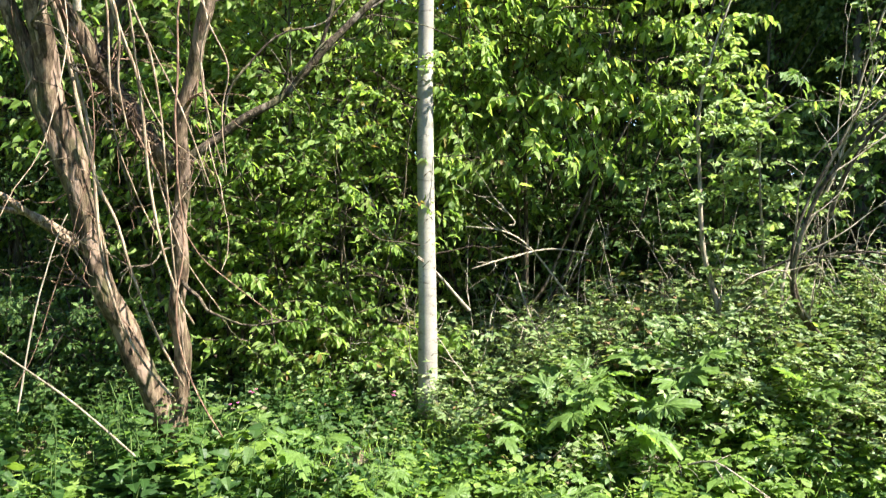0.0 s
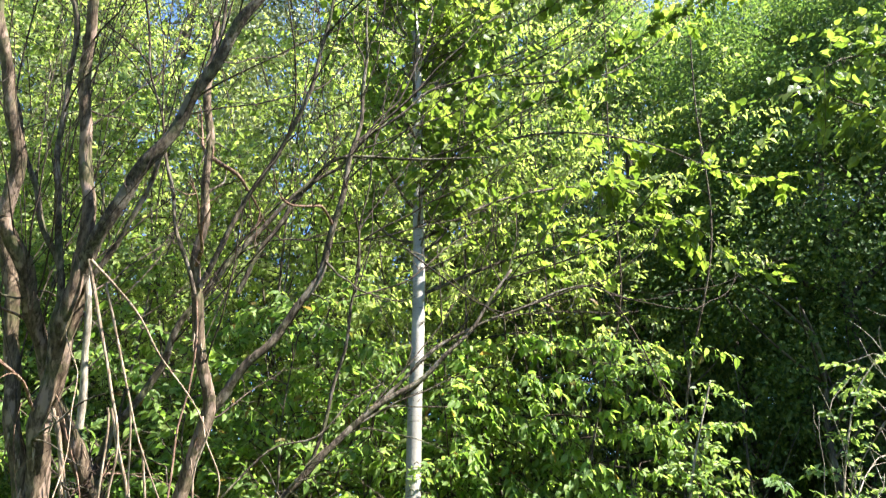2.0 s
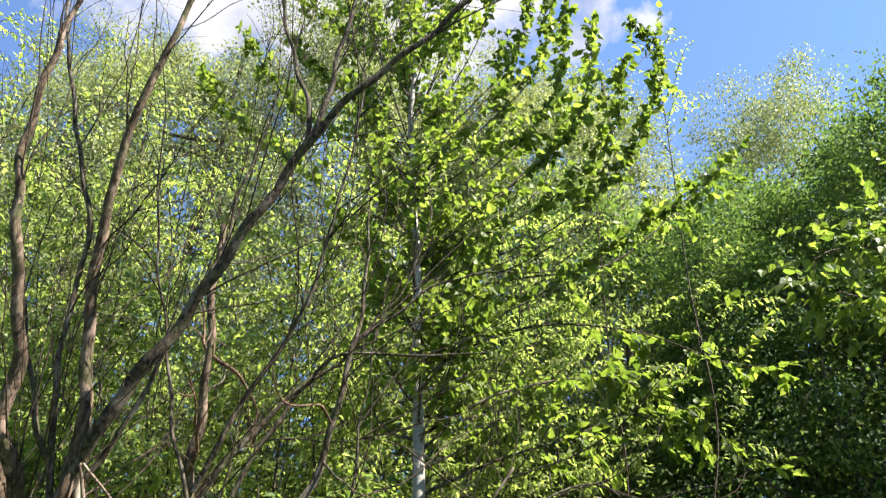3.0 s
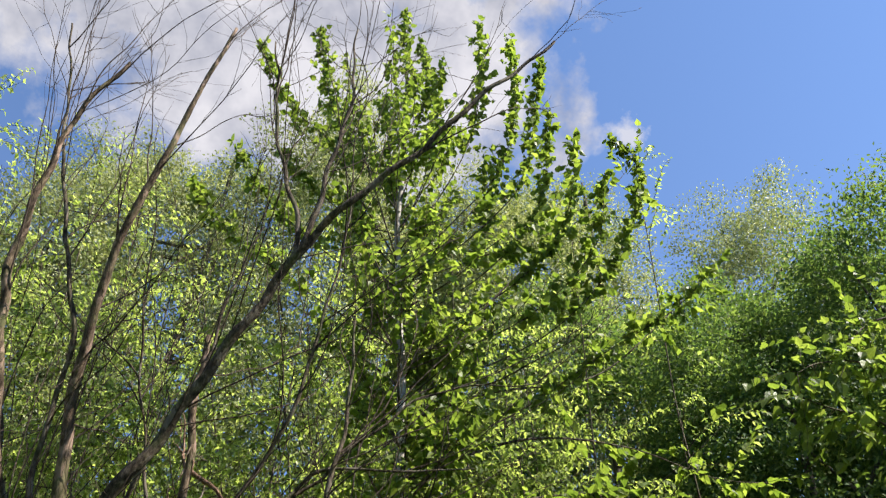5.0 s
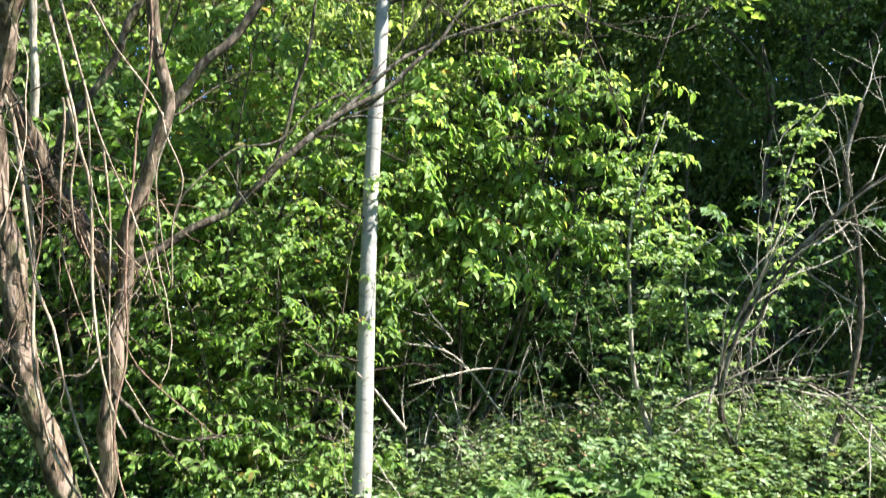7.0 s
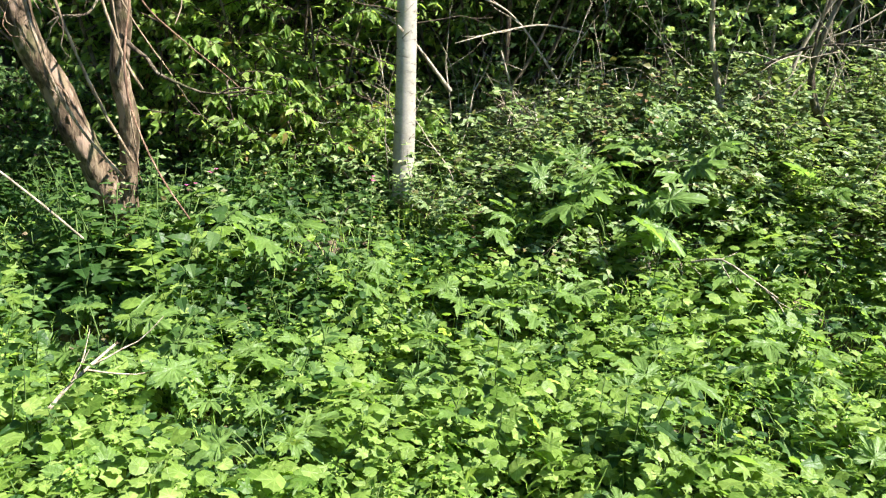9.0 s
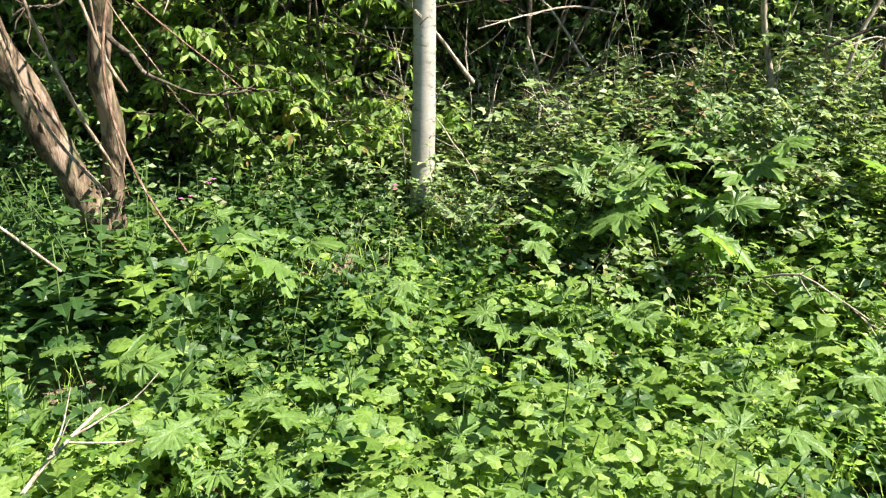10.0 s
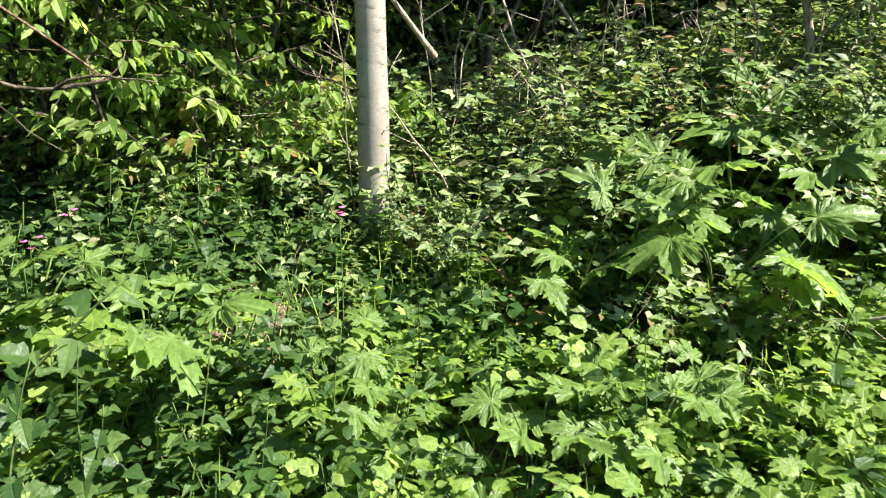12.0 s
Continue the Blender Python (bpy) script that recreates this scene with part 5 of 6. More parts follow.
draped_vine(0.007, 0.003, [(-1.34, 4.70, 2.97), (-1.42, 4.77, 2.69), (-1.38, 4.83, 2.34), (-1.31, 4.90, 2.04)])
draped_vine(0.013, 0.009, [(-2.29, 4.70, 3.10), (-2.25, 4.75, 2.95), (-2.18, 4.83, 2.64), (-2.13, 4.92, 2.25), (-2.10, 5.00, 1.60), (-2.02, 5.08, 1.18), (-1.91, 5.17, 0.89), (-1.73, 5.26, 0.62)])
draped_vine(0.008, 0.004, [(-1.75, 4.80, 2.87), (-1.71, 4.93, 2.43), (-1.70, 5.07, 1.74), (-1.64, 5.20, 0.81)])

# ---- saplings and arching shrub ----


def sapling(seed, r0, r1, pts, size, label, first=0.25):
    r = rng_of(seed)
    ob = thing("sapling", pts[0], label=label, category="sapling", group="slim saplings in the bramble bank")
    line = curve_through([(pts[0][0], pts[0][1], float(ground_z(pts[0][0], pts[0][1])) - 0.1)] + list(pts), 0.07)
    org = np.array(pts[0])
    part("stem", [tube(line - org, r0, r1, 8, 0.04, r)], M_DRY, ob, "pale bare stem")
    tw, lv = [], []
    for f in np.linspace(first, 1.0, 24):
        q, qd = along_line(line, [f])
        for s in (-1, 1):
            a = r.uniform(0, 6.28)
            sh = shoot(r, q[0], (math.cos(a), math.sin(a), 0.22), size * r.uniform(0.35, 1.0) * (1.15 - 0.5 * f), 0.12, -0.06, 5)
            tw.append(tube(sh - org, 0.004, 0.0015, 4))
            lv += leafy_branch(r, sh, 0.032, 0.066, LEAF_MEDIUM, 0.08)
    part("twigwork", [join(tw)], M_TWIG, ob, kind="stuff")
    v, f = join(lv)
    v[:, :3] -= org
    part("foliage", [(v, f)], L_ELDER, ob, "layered fresh green leaves", smooth=False, kind="stuff")


sapling(51, 0.026, 0.006, [(2.25, 6.60, 0.96), (2.21, 6.57, 1.17), (2.09, 6.54, 1.60), (2.05, 6.51, 2.24), (2.04, 6.49, 2.68), (2.13, 6.46, 3.13), (2.35, 6.40, 3.80)], 0.66, "slim sapling with layered light green leaves")
sapling(52, 0.018, 0.005, [(2.65, 6.70, 1.05), (2.61, 6.65, 1.70), (2.57, 6.60, 2.11), (2.58, 6.55, 2.56), (2.82, 6.50, 2.77)], 0.6, "thin forked sapling with light green leaves")
sapling(53, 0.018, 0.005, [(2.73, 6.50, 1.42), (3.11, 6.45, 2.21), (3.32, 6.40, 3.04), (3.53, 6.35, 3.65), (3.76, 6.30, 3.96)], 0.55, "tall thin sapling with small bright leaves", 0.35)

arch_shrub = thing("arching_shrub", (3.25, 6.1, 0.3), label="half-dead arching shrub with grey-brown stems", category="shrub")
arch_r = rng_of(55)
arch_lines = []


def arch_stem(r0, r1, points):
    line = curve_through(points, 0.07)
    ob = part("stem", [tube(line, r0 * 0.8, r1 * 0.8, 9, 0.05, arch_r)], M_GREYB, arch_shrub)
    ob.location = (-3.25, -6.1, -0.3)
    arch_lines.append(line)


arch_stem(0.032, 0.01, [(3.27, 6.20, 0.61), (2.93, 6.06, 0.80), (2.61, 5.91, 1.12), (2.48, 5.77, 1.43), (2.59, 5.63, 1.97), (2.88, 5.49, 2.42), (3.19, 5.34, 2.78), (3.37, 5.20, 2.99)])
arch_stem(0.038, 0.026, [(3.22, 6.00, 0.62), (3.41, 5.93, 1.05), (3.55, 5.87, 1.54), (3.63, 5.80, 2.08), (3.58, 5.73, 2.68), (3.48, 5.67, 3.24), (3.58, 5.60, 3.69)])
arch_stem(0.014, 0.005, [(2.69, 6.20, 1.42), (2.90, 6.00, 1.57), (3.25, 5.80, 1.54), (3.51, 5.60, 1.30), (3.79, 5.40, 1.04)])
arch_stem(0.024, 0.009, [(2.81, 6.10, 1.52), (2.92, 5.92, 2.13), (3.20, 5.75, 2.60), (3.63, 5.58, 3.05), (4.06, 5.40, 3.36)])
arch_stem(0.022, 0.008, [(3.23, 6.00, 0.69), (2.96, 5.96, 0.82), (2.69, 5.91, 1.03), (2.54, 5.87, 1.32), (2.51, 5.83, 1.64), (2.63, 5.79, 2.01), (2.85, 5.74, 2.44), (3.01, 5.70, 2.87)])
arch_stem(0.014, 0.005, [(2.31, 6.10, 1.39), (2.58, 6.02, 1.52), (2.87, 5.95, 1.54), (3.20, 5.88, 1.48), (3.45, 5.80, 1.36)])


def arch_twigs():
    chunks = []
    for line in arch_lines:
        for f in np.linspace(0.25, 1.0, 7):
            q, qd = along_line(line, [f])
            s = shoot(arch_r, q[0], qd[0] + arch_r.normal(0, 0.55, 3), arch_r.uniform(0.4, 1.3), 0.14, -0.03, 7)
            chunks.append(tube(curve_through(s, 0.1), arch_r.uniform(0.004, 0.009), 0.002, 5))
            for g in arch_r.uniform(0.2, 0.9, 3):
                q2, d2 = along_line(s, [g])
                chunks.append(tube(shoot(arch_r, q2[0], d2[0] + arch_r.normal(0, 0.6, 3), arch_r.uniform(0.15, 0.5), 0.15, 0.0, 5), 0.003, 0.001, 4))
    ob = part("twigwork", [join(chunks)], M_DRY, arch_shrub, "bleached dead twigs", kind="stuff")
    ob.location = (-3.25, -6.1, -0.3)


arch_twigs()


def dead_stick(r0, r1, points):
    r = rng_of(int(abs(points[0][0]) * 1000) + 7)
    line = curve_through(points, 0.06)
    ch = [tube(line, r0 * 0.9, r1 * 0.9, 7, 0.08, r)]
    for f in r.uniform(0.3, 0.95, 4):
        q, qd = along_line(line, [f])
        ch.append(tube(shoot(r, q[0], qd[0] + r.normal(0, 0.6, 3), r.uniform(0.1, 0.4), 0.12, 0.05, 5), r1 * 0.8, 0.0015, 4))
    tagged(new("dead_branch", build_mesh("dead_branch", [join(ch)], M_DRY)), "bleached dead branch caught in the undergrowth", "branch", "dead branches in the bramble")


dead_stick(0.018, 0.006, [(0.21, 6.60, 1.10), (-0.04, 6.45, 1.40), (-0.19, 6.30, 1.54)])
dead_stick(0.012, 0.005, [(1.10, 7.00, 1.17), (0.75, 6.93, 1.60), (0.51, 6.87, 1.75), (0.19, 6.80, 1.79)])
dead_stick(0.01, 0.004, [(0.56, 6.90, 1.80), (0.61, 6.90, 1.83), (0.41, 6.90, 2.06)])
dead_stick(0.009, 0.005, [(0.61, 6.90, 1.40), (0.72, 6.80, 1.06), (0.81, 6.70, 0.89), (0.90, 6.60, 0.93)])
dead_stick(0.008, 0.004, [(0.83, 6.60, 1.04), (0.85, 6.45, 0.86), (0.85, 6.30, 0.68)])
dead_stick(0.006, 0.004, [(-0.75, 6.70, 2.33), (-0.59, 6.61, 2.02), (-0.46, 6.51, 1.72), (-0.19, 6.42, 1.54)])
dead_stick(0.005, 0.003, [(-0.92, 6.80, 1.80), (-0.67, 6.67, 1.77), (-0.43, 6.55, 1.69), (-0.19, 6.42, 1.57)])
dead_stick(0.008, 0.004, [(1.49, 4.95, 0.29), (1.61, 4.83, 0.34), (1.73, 4.72, 0.27), (1.85, 4.60, 0.19)])
dead_stick(0.01, 0.006, [(-1.60, 3.60, -0.06), (-1.51, 3.75, 0.05), (-1.39, 3.90, 0.15)])
dead_stick(0.01, 0.004, [(1.23, 6.90, 1.56), (0.90, 6.80, 1.60), (0.54, 6.70, 1.53), (0.23, 6.60, 1.44)])


def loose_sticks():
    """Bare upright and leaning canes over the bramble at the foot of the wood."""
    r = rng_of(57)
    for i in range(64):
        x, y = r.uniform(-1.2, 3.8), r.uniform(6.4, 7.3)
        z = float(ground_z(x, y))
        s = shoot(r, (x, y, z + 0.1), (r.normal(0, 0.6), r.normal(0, 0.3), 1.0), r.uniform(0.7, 1.5), 0.12, r.uniform(-0.12, 0.02), 8)
        ch = [tube(curve_through(s, 0.08), r.uniform(0.003, 0.007), 0.0015, 5)]
        for f in r.uniform(0.3, 0.95, 3):
            q, qd = along_line(s, [f])
            ch.append(tube(shoot(r, q[0], qd[0] + r.normal(0, 0.6, 3), r.uniform(0.1, 0.35), 0.12, 0.0, 4), 0.0025, 0.001, 4))
        tagged(new("dead_cane", build_mesh("dead_cane", [join(ch)], M_DRY)), "thin dry leafless cane standing in the bramble", "cane", "dry canes in the bramble")


loose_sticks()

for pts, name in (([(-1.74, 4.60, 0.43), (-1.98, 4.37, 0.77), (-2.25, 4.13, 1.08), (-2.28, 3.90, 1.22)], "leaning"), ([(-2.56, 4.90, 0.62), (-2.46, 4.90, 1.20), (-2.33, 4.90, 1.65), (-2.26, 4.90, 1.81)], "upright")):
    tagged(new("dry_stalk", build_mesh("dry_stalk", [tube(curve_through(pts, 0.06), 0.0065, 0.004, 7, 0.12, rng_of(58))], M_DRY)),
           "pale dry " + name + " stalk standing in the nettles", "stalk", "dry stalks")

# ---- undergrowth ----


def nettle_plant(seed):
    """Square stem with crosswise pairs of toothed leaves."""
    r = rng_of(seed)
    h = r.uniform(0.40, 0.66)
    ob = thing("nettle_plant", label="young stinging nettle with toothed green leaves", category="nettle", group="nettles in the clearing")
    line = shoot(r, (0, 0, -0.03), (r.normal(0, 0.15), r.normal(0, 0.15), 1), h, 0.06, 0.05, 6)
    part("stem", [tube(line, 0.004, 0.002, 4)], M_STALK, ob)
    lv = []
    n = 7
    at, way = along_line(line, np.linspace(0.25, 1.0, n))
    for i in range(n):
        a = (i % 2) * math.pi / 2 + r.normal(0, 0.2)
        size = 0.095 * (1.15 - 0.75 * (i / (n - 1))) * r.uniform(0.85, 1.2)
        for s in (0, math.pi):
            d = np.array([[math.cos(a + s), math.sin(a + s), r.uniform(-0.25, 0.3)]])
            lv.append(scatter(LEAF_TOOTH, at[i:i + 1] + d * 0.02, d, np.array([[0, 0, 1.0]]) + r.normal(0, 0.15, (1, 3)), size))
    part("foliage", [join(lv)], L_NETTLE, ob, smooth=False, kind="stuff")
    return ob


def hogweed_plant(seed, n=6):
    """Rosette of big lobed leaves on long stalks."""
    r = rng_of(seed)
    ob = thing("hogweed_plant", label="hogweed with broad lobed green leaves on long stalks", category="hogweed", group="hogweeds in the clearing")
    for i in range(n):
        a = 2 * math.pi * i / n + r.normal(0, 0.25)
        h = r.uniform(0.3, 0.52)
        out = r.uniform(0.10, 0.26)
        end = np.array([math.cos(a) * out, math.sin(a) * out, h])
        stalk = curve_through([(0, 0, -0.03), (end[0] * 0.35, end[1] * 0.35, h * 0.6), tuple(end)], 0.06)
        size = r.uniform(0.22, 0.36)
        v, f = join(lobed_leaf(seed * 17 + i))
        d = unit(np.array([math.cos(a), math.sin(a), r.uniform(-0.35, 0.6)]))
        up = np.array([0, 0, 1.0]) + SUN_SIDE * 0.6 + r.normal(0, 0.28, 3)
        x = unit(np.cross(d, up))
        z = np.cross(x, d)
        w = np.hstack((end + size * (v[:, 0:1] * x + v[:, 1:2] * d + v[:, 2:3] * z), v[:, 3:5]))
        leaf = part("leaf", [(w, f)], L_HOGWEED, ob)
        part("leaf_stalk", [tube(stalk, 0.006, 0.004, 5)], M_STALK, leaf)
    return ob


def set_plants(kinds, spots, seed, tilt=0.2):
    """One of the kinds at each (x, y, scale)."""
    r = rng_of(seed)
    used = set()
    for x, y, s in spots:
        k = int(r.integers(len(kinds)))
        lean = Euler((r.normal(0.1, tilt), r.normal(0.05, tilt), 0)).to_matrix().to_4x4()
        s *= float(herb_rise(x, y))
        m = Matrix.Translation((x, y, float(ground_z(x, y)))) @ lean @ Matrix.Rotation(r.uniform(0, 6.28), 4, "Z") @ Matrix.Diagonal((s, s, s, 1))
        if k not in used:
            used.add(k)
            kinds[k].matrix_basis = m
        else:
            copy_thing(kinds[k], Matrix.Identity(4)).matrix_basis = m


hog_spots = [(0.95, 5.6, 1.0), (1.15, 5.4, 1.05), (1.35, 5.7, 1.1), (1.75, 5.8, 1.05), (1.85, 6.3, 0.95), (0.6, 5.55, 0.75), (0.38, 5.6, 0.7), (-1.5, 5.65, 0.95), (-1.05, 5.35, 0.95), (-1.25, 4.25, 0.75),
             (-1.0, 4.05, 0.7), (-0.3, 5.3, 0.65), (-0.85, 4.45, 0.7), (-1.6, 4.5, 0.7), (-0.25, 3.9, 0.65), (0.4, 4.85, 0.7), (-1.9, 3.9, 0.6), (1.9, 4.9, 0.75), (2.4, 5.5, 0.8), (-2.4, 4.8, 0.65), (0.1, 3.6, 0.65), (-0.7, 3.5, 0.7), (0.9, 3.9, 0.65), (1.7, 4.2, 0.75)]


def more_hogweeds():
    """Smaller hogweeds through the sunny part of the clearing."""
    r = rng_of(64)
    out = []
    while len(out) < 52:
        x, y = r.uniform(-3.2, 2.8), r.uniform(2.4, 5.9)
        if abs(x + 0.4) < 0.55 and y < 3.4 or x < -0.6 and y > 4.6:
            continue
        out.append((x, y, r.uniform(0.42, 0.72)))
    return out


set_plants([hogweed_plant(60 + i, 5 + i % 3) for i in range(8)], hog_spots + more_hogweeds(), 61, 0.09)


def leafy_plant(name, seed, h, levels, per, size, shape, mat, label, category, group):
    """Upright herb: a stalk with tiers of leaves that shrink towards the top."""
    r = rng_of(seed)
    h *= r.uniform(0.85, 1.15)
    ob = thing(name, label=label, category=category, group=group)
    line = shoot(r, (0, 0, -0.03), (r.normal(0, 0.2), r.normal(0, 0.2), 1), h, 0.07, 0.05, 6)
    part("stem", [tube(line, 0.004, 0.002, 4)], M_STALK, ob)
    lv = []
    at, way = along_line(line, np.linspace(0.25, 1.0, levels))
    for i in range(levels):
        f = i / (levels - 1)
        a = r.uniform(0, 6.28) + 2 * math.pi * np.arange(per) / per + r.normal(0, 0.25, per)
        d = np.stack((np.cos(a), np.sin(a), r.uniform(-0.35, 0.3, per) + 0.3 * f), -1)
        lv.append(scatter(shape, at[i] + d * 0.03, d, np.array([0, 0, 1.0]) + r.normal(0, 0.25, (per, 3)), size * (1.2 - 0.6 * f) * r.uniform(0.75, 1.2, per)))
    part("foliage", [join(lv)], mat, ob, kind="stuff")
    return ob


def bramble_bush(seed):
    """Arching canes with leaves in threes."""
    r = rng_of(seed)
    ob = thing("bramble_bush", label="bramble with arching canes and grey-green leaves in threes", category="bramble", group="brambles on the bank")
    lv = []
    for i in range(4):
        a = r.uniform(0, 6.28)
        s = shoot(r, (0, 0, 0), (math.cos(a) * 0.6, math.sin(a) * 0.6, 1.0), r.uniform(0.6, 1.05), 0.1, -0.16, 8)
        s[:, 2] = np.maximum(s[:, 2], 0.03)
        part("cane", [tube(s, 0.004, 0.002, 5)], M_TWIG, ob)
        n = 15
        at, way = along_line(s, np.linspace(0.25, 1.0, n))
        for k in range(n):
            b = r.uniform(0, 6.28)
            d = unit(np.array([math.cos(b), math.sin(b), r.uniform(0.0, 0.5)]))
            p = at[k] + d * 0.05
            turn = np.array([-d[1], d[0], 0])
            dd = np.stack((d, d * 0.3 + turn, d * 0.3 - turn))
            lv.append(scatter(LEAF_OVAL, np.repeat(p[None], 3, 0), dd, np.array([0, 0, 1.0]) + r.normal(0, 0.45, (3, 3)), r.uniform(0.045, 0.078) * np.array([1.15, 0.95, 0.95])))
    part("foliage", [join(lv)], L_BRAMBLE, ob, kind="stuff")
    return ob


def spread_spots(seed, n, xr, yr, sr, keep):
    r = rng_of(seed)
    out = []
    while len(out) < n:
        x, y = r.uniform(*xr), r.uniform(*yr)
        if y < 3.0 and abs(x + 0.4) < 0.6:
            continue
        if keep(x, y, r.random()) and r.random() < 0.1 + open_patch(x, y):
            out.append((x, y, r.uniform(*sr)))
    return out


set_plants([nettle_plant(70 + i) for i in range(8)],
           spread_spots(62, 300, (-3.8, 1.6), (3.2, 6.9), (0.75, 1.15), lambda x, y, k: k < (0.9 if y > 4.7 and x < 0.3 else 0.3))
           + [(-2.1, 5.2, 1.0), (-1.98, 5.05, 1.05), (-1.86, 5.22, 1.1), (-1.75, 5.1, 1.1), (-1.62, 5.25, 1.05), (-1.5, 5.12, 1.0), (-1.7, 5.36, 1.0), (-2.0, 5.34, 0.95), (-1.84, 4.95, 1.05), (-1.92, 5.15, 1.1), (-1.68, 5.18, 1.1), (-1.8, 5.32, 1.1)], 63)
set_plants([leafy_plant("dock_plant", 100 + i, 0.3, 5, 3, 0.135, LEAF_PALM if i % 3 else LEAF_ROUND, L_HERB, "broad-leaved green herb in full sun", "herb", "broad-leaved herbs") for i in range(7)],
           spread_spots(65, 300, (-3.6, 3.4), (2.3, 5.9), (0.65, 1.25), lambda x, y, k: k < 0.85 or y < 4.2), 66)
set_plants([leafy_plant("mustard_plant", 120 + i, 0.36, 5, 3, 0.115, LEAF_ROUND, L_HERB, "fresh garlic mustard with rounded leaves", "herb", "garlic mustard plants") for i in range(6)],
           spread_spots(67, 260, (-3.4, 3.2), (2.3, 6.2), (0.7, 1.2), lambda x, y, k: (math.sin(x * 2.3 + 1) * math.sin(y * 2.1) > -0.2 or k < 0.2) and (x > -0.5 or y < 3.7)), 68)
set_plants([bramble_bush(140 + i) for i in range(7)],
           spread_spots(69, 290, (-0.4, 4.8), (5.0, 8.0), (0.65, 1.05), lambda x, y, k: y > 6.3 - 0.35 * x - 0.6 * k), 72)


def herb_layer(seed, n, xr, yr, hr, size, shape, mat, name, label, keep=None, whorl=3, flat=1.0):
    """A spread of small plants: a thin stalk and a whorl of leaves at its head."""
    r = rng_of(seed)
    x, y = r.uniform(*xr, n), r.uniform(*yr, n)
    if keep is not None:
        k = keep(x, y, r)
        x, y = x[k], y[k]
    n = len(x)
    g = ground_z(x, y)
    wave = 0.5 + 0.5 * np.sin(x * 3.1 + 1.0) * np.sin(y * 2.7 + 0.4)
    h = r.uniform(*hr, n) * (0.65 + 0.5 * wave) * herb_rise(x, y)
    top = np.stack((x + r.normal(0, 0.04, n), y + r.normal(0, 0.04, n), g + h), -1)
    ch = []
    a0 = r.uniform(0, 6.28, n)
    for i in range(whorl):
        a = a0 + 2 * math.pi * i / whorl + r.normal(0, 0.3, n)
        d = np.stack((np.cos(a), np.sin(a), r.uniform(-0.45, 0.35, n)), -1)
        up = np.array([0, 0, flat]) + SUN_SIDE + r.normal(0, 0.42, (n, 3))
        ch.append(scatter(shape, top + r.normal(0, 0.012, (n, 3)), d, up, size * r.uniform(0.55, 1.25, n)))
    part(name, ch, mat, None, label, smooth=False, kind="stuff", category="undergrowth")


def clear_path(x, y, r):
    return ~((np.abs(x + 0.35) < 0.25) & (y < 2.4))


def bank(x, y, r):
    k = (y > 5.5 + 0.35 * np.sin(x * 1.7)) & ((x > -0.2) | (r.random(len(x)) < 0.45))
    return k | ((x > 1.9) & (r.random(len(x)) < 0.6) & (y > 4.6))


def plant_field(seed, n, xr, yr, hr, size, shape, mat, name, label, keep=None, levels=5, per=2):
    """Upright leafy plants, too many to count: leaves in tiers round each stalk, smaller towards the top."""
    r = rng_of(seed)
    x, y = r.uniform(*xr, n), r.uniform(*yr, n)
    if keep is not None:
        k = keep(x, y, r)
        x, y = x[k], y[k]
    k = r.random(len(x)) < 0.15 + open_patch(x, y)
    x, y = x[k], y[k]
    n = len(x)
    g = ground_z(x, y)
    clump = 0.5 + 0.28 * np.sin(x * 2.3 + seed) * np.sin(y * 2.9 + 0.4) + 0.22 * np.sin(x * 5.7 + 1.7) * np.sin(y * 6.1 + seed)
    h = (hr[0] + (hr[1] - hr[0]) * np.clip(clump + r.normal(0, 0.16, n), 0, 1.15)) * r.uniform(0.75, 1.1, n) * herb_rise(x, y)
    lean = r.normal(0, 0.16, (n, 2)) * h[:, None]
    ch = []
    a0 = r.uniform(0, 6.28, n)
    for i in range(levels):
        f = 0.3 + 0.7 * i / (levels - 1)
        c = np.stack((x + lean[:, 0] * f, y + lean[:, 1] * f, g + h * f), -1)
        for j in range(per):
            a = a0 + 2 * math.pi * j / per + i * 1.57 + r.normal(0, 0.3, n)
            d = np.stack((np.cos(a), np.sin(a), r.uniform(-0.5, 0.35, n) + 0.35 * f), -1)
            up = np.array([0, 0, 1.0]) + SUN_SIDE * 0.3 + r.normal(0, 0.48, (n, 3))
            ch.append(scatter(shape, c + d * 0.012, d, up, size * (1.15 - 0.6 * f) * r.uniform(0.6, 1.3, n)))
    part(name, ch, mat, None, label, kind="stuff", category="undergrowth")


def not_bank(x, y, r):
    return clear_path(x, y, r) & ((y < 5.9) | (x < 0.1) | (r.random(len(x)) < 0.25)) & ~((x < -0.2) & (y > 4.7) & (r.random(len(x)) < 0.88))


# Mostly the left rear corner, where darkened nettles paint the shade.
def dark_corner(x, y, r):
    return clear_path(x, y, r) & (((x < 0.2) & (y > 4.6)) | (r.random(len(x)) < 0.35))


plant_field(81, 2200, (-4.6, 4.6), (1.2, 6.4), (0.08, 0.38), 0.12, LEAF_PALM, L_HERB, "herb_bed", "tall bright green broad-leaved herbs in the sun", not_bank, 3, 3)
plant_field(82, 1800, (-4.6, 4.2), (1.2, 6.8), (0.14, 0.55), 0.105, LEAF_NETTLE, L_NETTLE, "nettle_bed", "bed of dark green nettles", dark_corner, 6, 2)
plant_field(83, 900, (-4.2, 3.6), (1.4, 6.2), (0.1, 0.36), 0.09, LEAF_ROUND, L_HERB, "garlic_mustard", "patches of fresh round-leaved garlic mustard", not_bank, 4, 3)
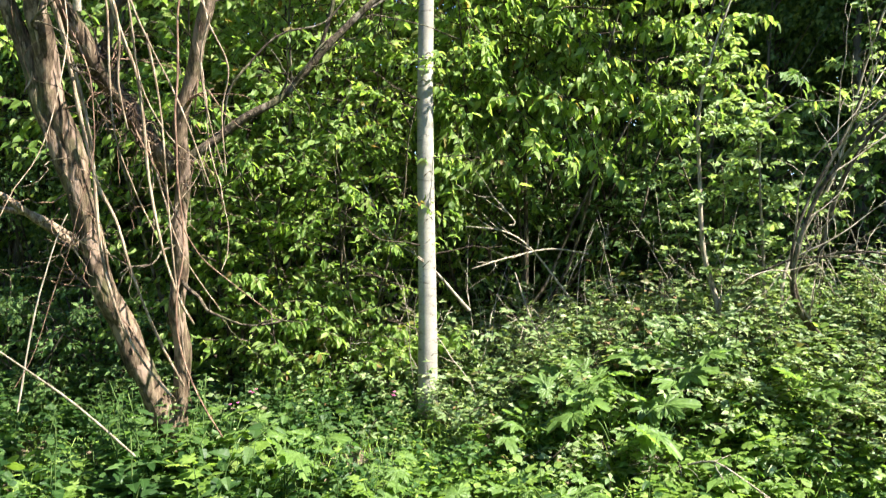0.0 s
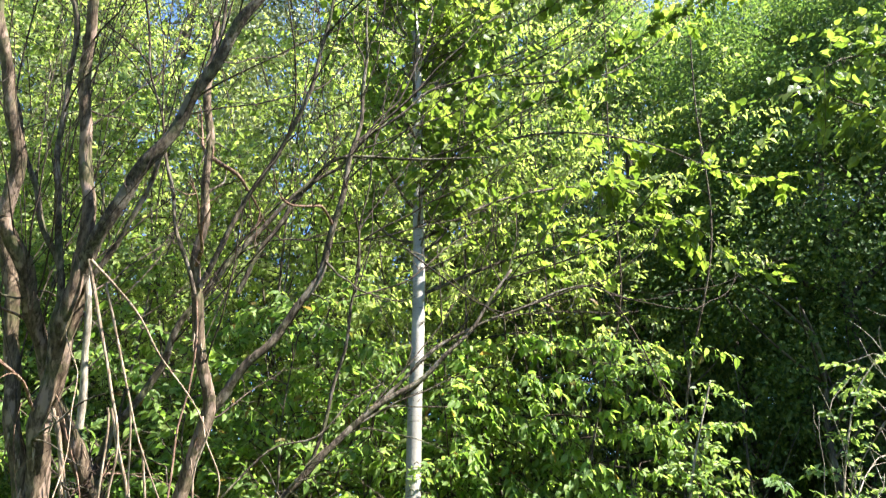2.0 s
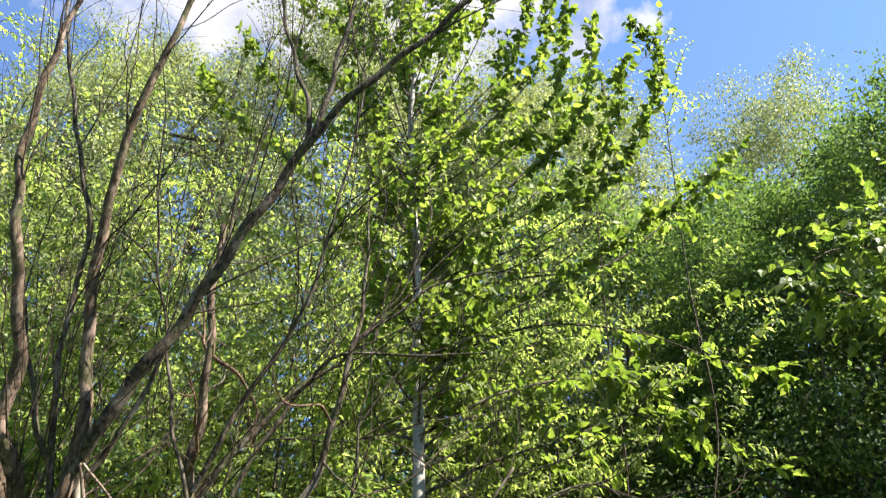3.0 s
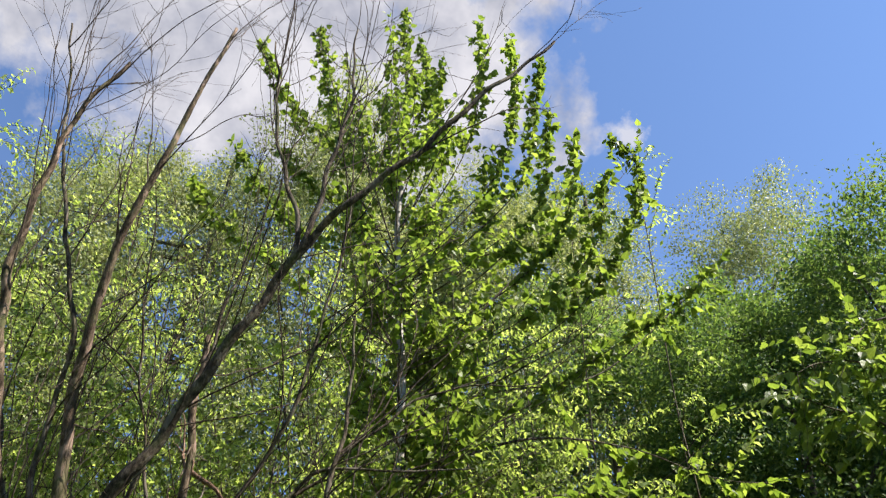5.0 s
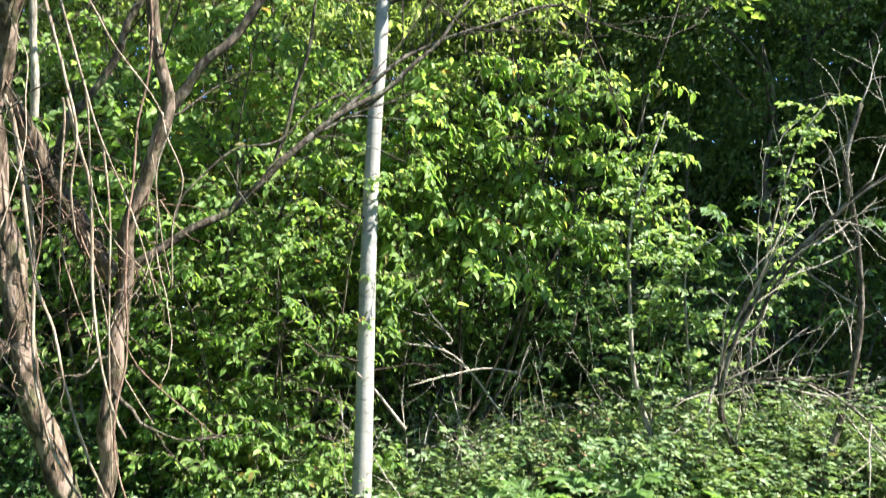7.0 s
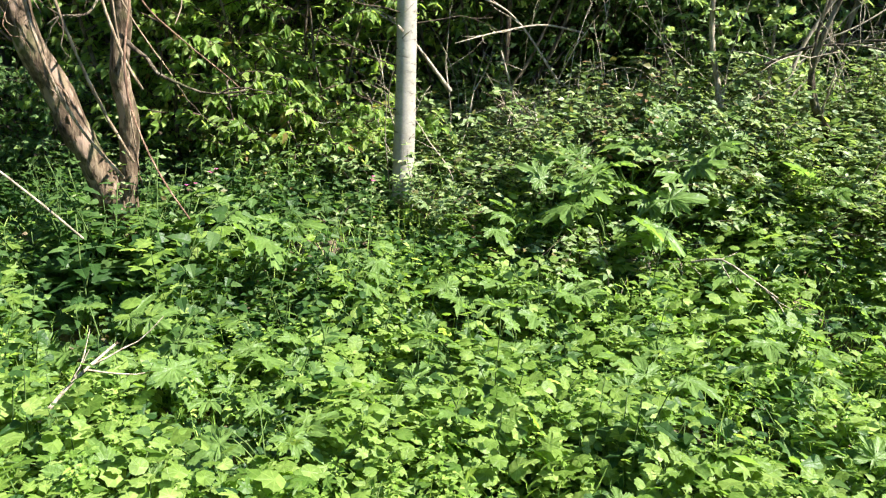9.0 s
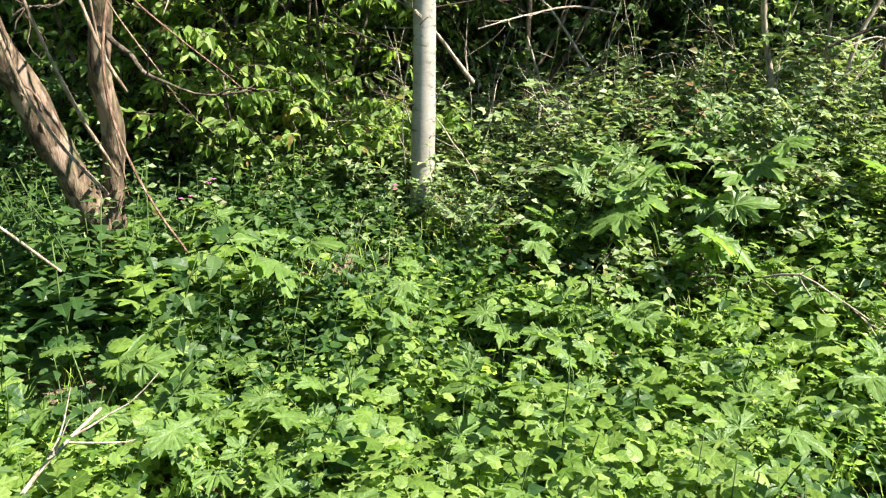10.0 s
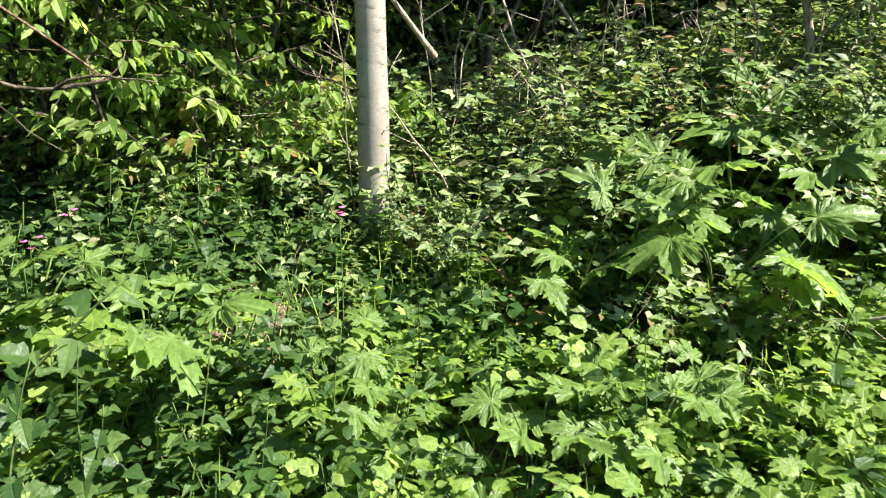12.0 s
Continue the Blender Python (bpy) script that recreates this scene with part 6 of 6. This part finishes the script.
plant_field(84, 1500, (-2.2, 6.0), (4.7, 8.6), (0.22, 0.78), 0.075, LEAF_OVAL, L_BRAMBLE, "bramble_bank", "tangled bank of grey-green bramble leaves", bank, 7, 3)
plant_field(90, 420, (-2.2, 2.6), (2.6, 5.8), (0.16, 0.4), 0.045, LEAF_LONG, L_GRASS, "cleavers", "fine whorled cleavers scrambling through the herbs", not_bank, 8, 6)
plant_field(95, 1300, (-3.8, 3.8), (1.8, 6.0), (0.14, 0.4), 0.062, LEAF_MEDIUM, L_HERB, "dead_nettle_bed", "small-leaved fresh green plants between the larger herbs", not_bank, 6, 2)
herb_layer(89, 6500, (-4.8, 4.8), (1.0, 7.0), (0.03, 0.2), 0.085, LEAF_ROUND, L_NETTLE, "herb_carpet", "low carpet of green herbs covering the soil", clear_path)
# These herbs take the darkened wood green, so shade is in their colour.
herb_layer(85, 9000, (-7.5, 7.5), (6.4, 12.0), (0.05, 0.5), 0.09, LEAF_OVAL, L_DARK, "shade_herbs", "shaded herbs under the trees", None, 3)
herb_layer(86, 26000, (-10.0, 10.0), (-6.0, 6.8), (0.05, 0.3), 0.17, LEAF_QUAD, L_HERB, "clearing_herbs", "green herbs around the clearing", lambda x, y, r: (np.abs(x) > 4.4 + 0.5 * np.sin(y * 2.1)) | ((y < 1.2 + 0.3 * np.sin(x * 2.7)) & (np.abs(x + 0.1 + 0.12 * np.sin(y * 1.7)) > 0.3 * r.random(len(x)))), 3)


def grass_layer(seed, n, xr, yr, name):
    r = rng_of(seed)
    x, y = r.uniform(*xr, n), r.uniform(*yr, n)
    at = np.stack((x, y, ground_z(x, y)), -1)
    d = np.stack((r.normal(0, 0.35, n), r.normal(0, 0.35, n), np.ones(n)), -1)
    blade = leaf_shape([(0.25, 0.013), (0.65, 0.01)], 0.5, 0.2)
    part(name, [scatter(blade, at, d, r.normal(0, 1, (n, 3)), r.uniform(0.12, 0.3, n))], L_GRASS, None, "fine grass blades among the herbs", smooth=False, kind="stuff", category="grass")


grass_layer(87, 9000, (-4, 4), (2.2, 6.6), "grass")


def litter(seed, n):
    r = rng_of(seed)
    x, y = r.uniform(-5, 5.5, n), r.uniform(1, 9, n)
    at = np.stack((x, y, ground_z(x, y) + 0.015), -1)
    part("leaf_litter", [scatter(LEAF_OVAL, at, np.stack((r.normal(0, 1, n), r.normal(0, 1, n), r.normal(0, 0.15, n)), -1), np.array([0, 0, 1.0]) + r.normal(0, 0.3, (n, 3)), r.uniform(0.04, 0.09, n))], L_LITTER, None,
         "brown fallen leaves on the soil", smooth=False, kind="stuff", category="leaf litter")


litter(88, 5000)


def campion(seed, x, y, h):
    """Thin stalk with a head of pink five-petalled flowers."""
    r = rng_of(seed)
    z = float(ground_z(x, y))
    ob = thing("campion_flower", (x, y, z), label="pink campion flower on a thin stalk", category="flower", group="pink flowers")
    line = shoot(r, (0, 0, 0), (0.05, 0, 1), h, 0.05, 0.02, 5)
    part("stalk", [tube(line, 0.0025, 0.0018, 4)], M_STALK, ob)
    for k in range(3):
        c = line[-1] + r.normal(0, 0.02, 3)
        a = np.linspace(0, 2 * math.pi, 5, endpoint=False)
        d = np.stack((np.cos(a), np.sin(a), np.full(5, 0.25)), -1)
        part("blossom", [scatter(LEAF_ROUND, np.repeat(c[None], 5, 0), d, np.repeat([[0, 0, 1.0]], 5, 0), 0.017)], L_PETAL, ob, smooth=False)


campion(91, -0.35, 5.45, 0.62)
campion(92, -1.25, 5.75, 0.6)
campion(93, -1.5, 5.6, 0.55)


def dry_tuft(seed, x, y):
    """A heap of bleached bent grass."""
    r = rng_of(seed)
    n = 90
    z = float(ground_z(x, y))
    ob = thing("dry_grass_tuft", (x, y, z), label="bleached tuft of bent dry grass", category="grass tuft")
    lines = [tube(shoot(r, (r.normal(0, 0.04), r.normal(0, 0.04), 0.12), (r.normal(0, 0.7), r.normal(0, 0.7), 0.8), r.uniform(0.2, 0.42), 0.2, -0.25, 7), 0.0022, 0.001, 3) for _ in range(n)]
    part("straw", [join(lines)], M_DRY, ob, kind="stuff")


dry_tuft(94, 1.36, 5.25)


def dry_herb(seed, x, y, h):
    """A withered rust-brown herb that still stands."""
    ob = leafy_plant("withered_dock", seed, h, 6, 3, 0.07, LEAF_LONG, L_LITTER, "withered rust-brown dock standing in the green", "herb", "withered docks")
    ob.location = (x, y, float(ground_z(x, y)))


dry_herb(150, 1.42, 6.05, 0.98)
dry_herb(151, 1.55, 6.15, 0.94)
dry_herb(154, 1.34, 6.2, 1.02)
dry_herb(152, 0.35, 5.45, 0.35)
dry_herb(153, 0.25, 5.6, 0.4)
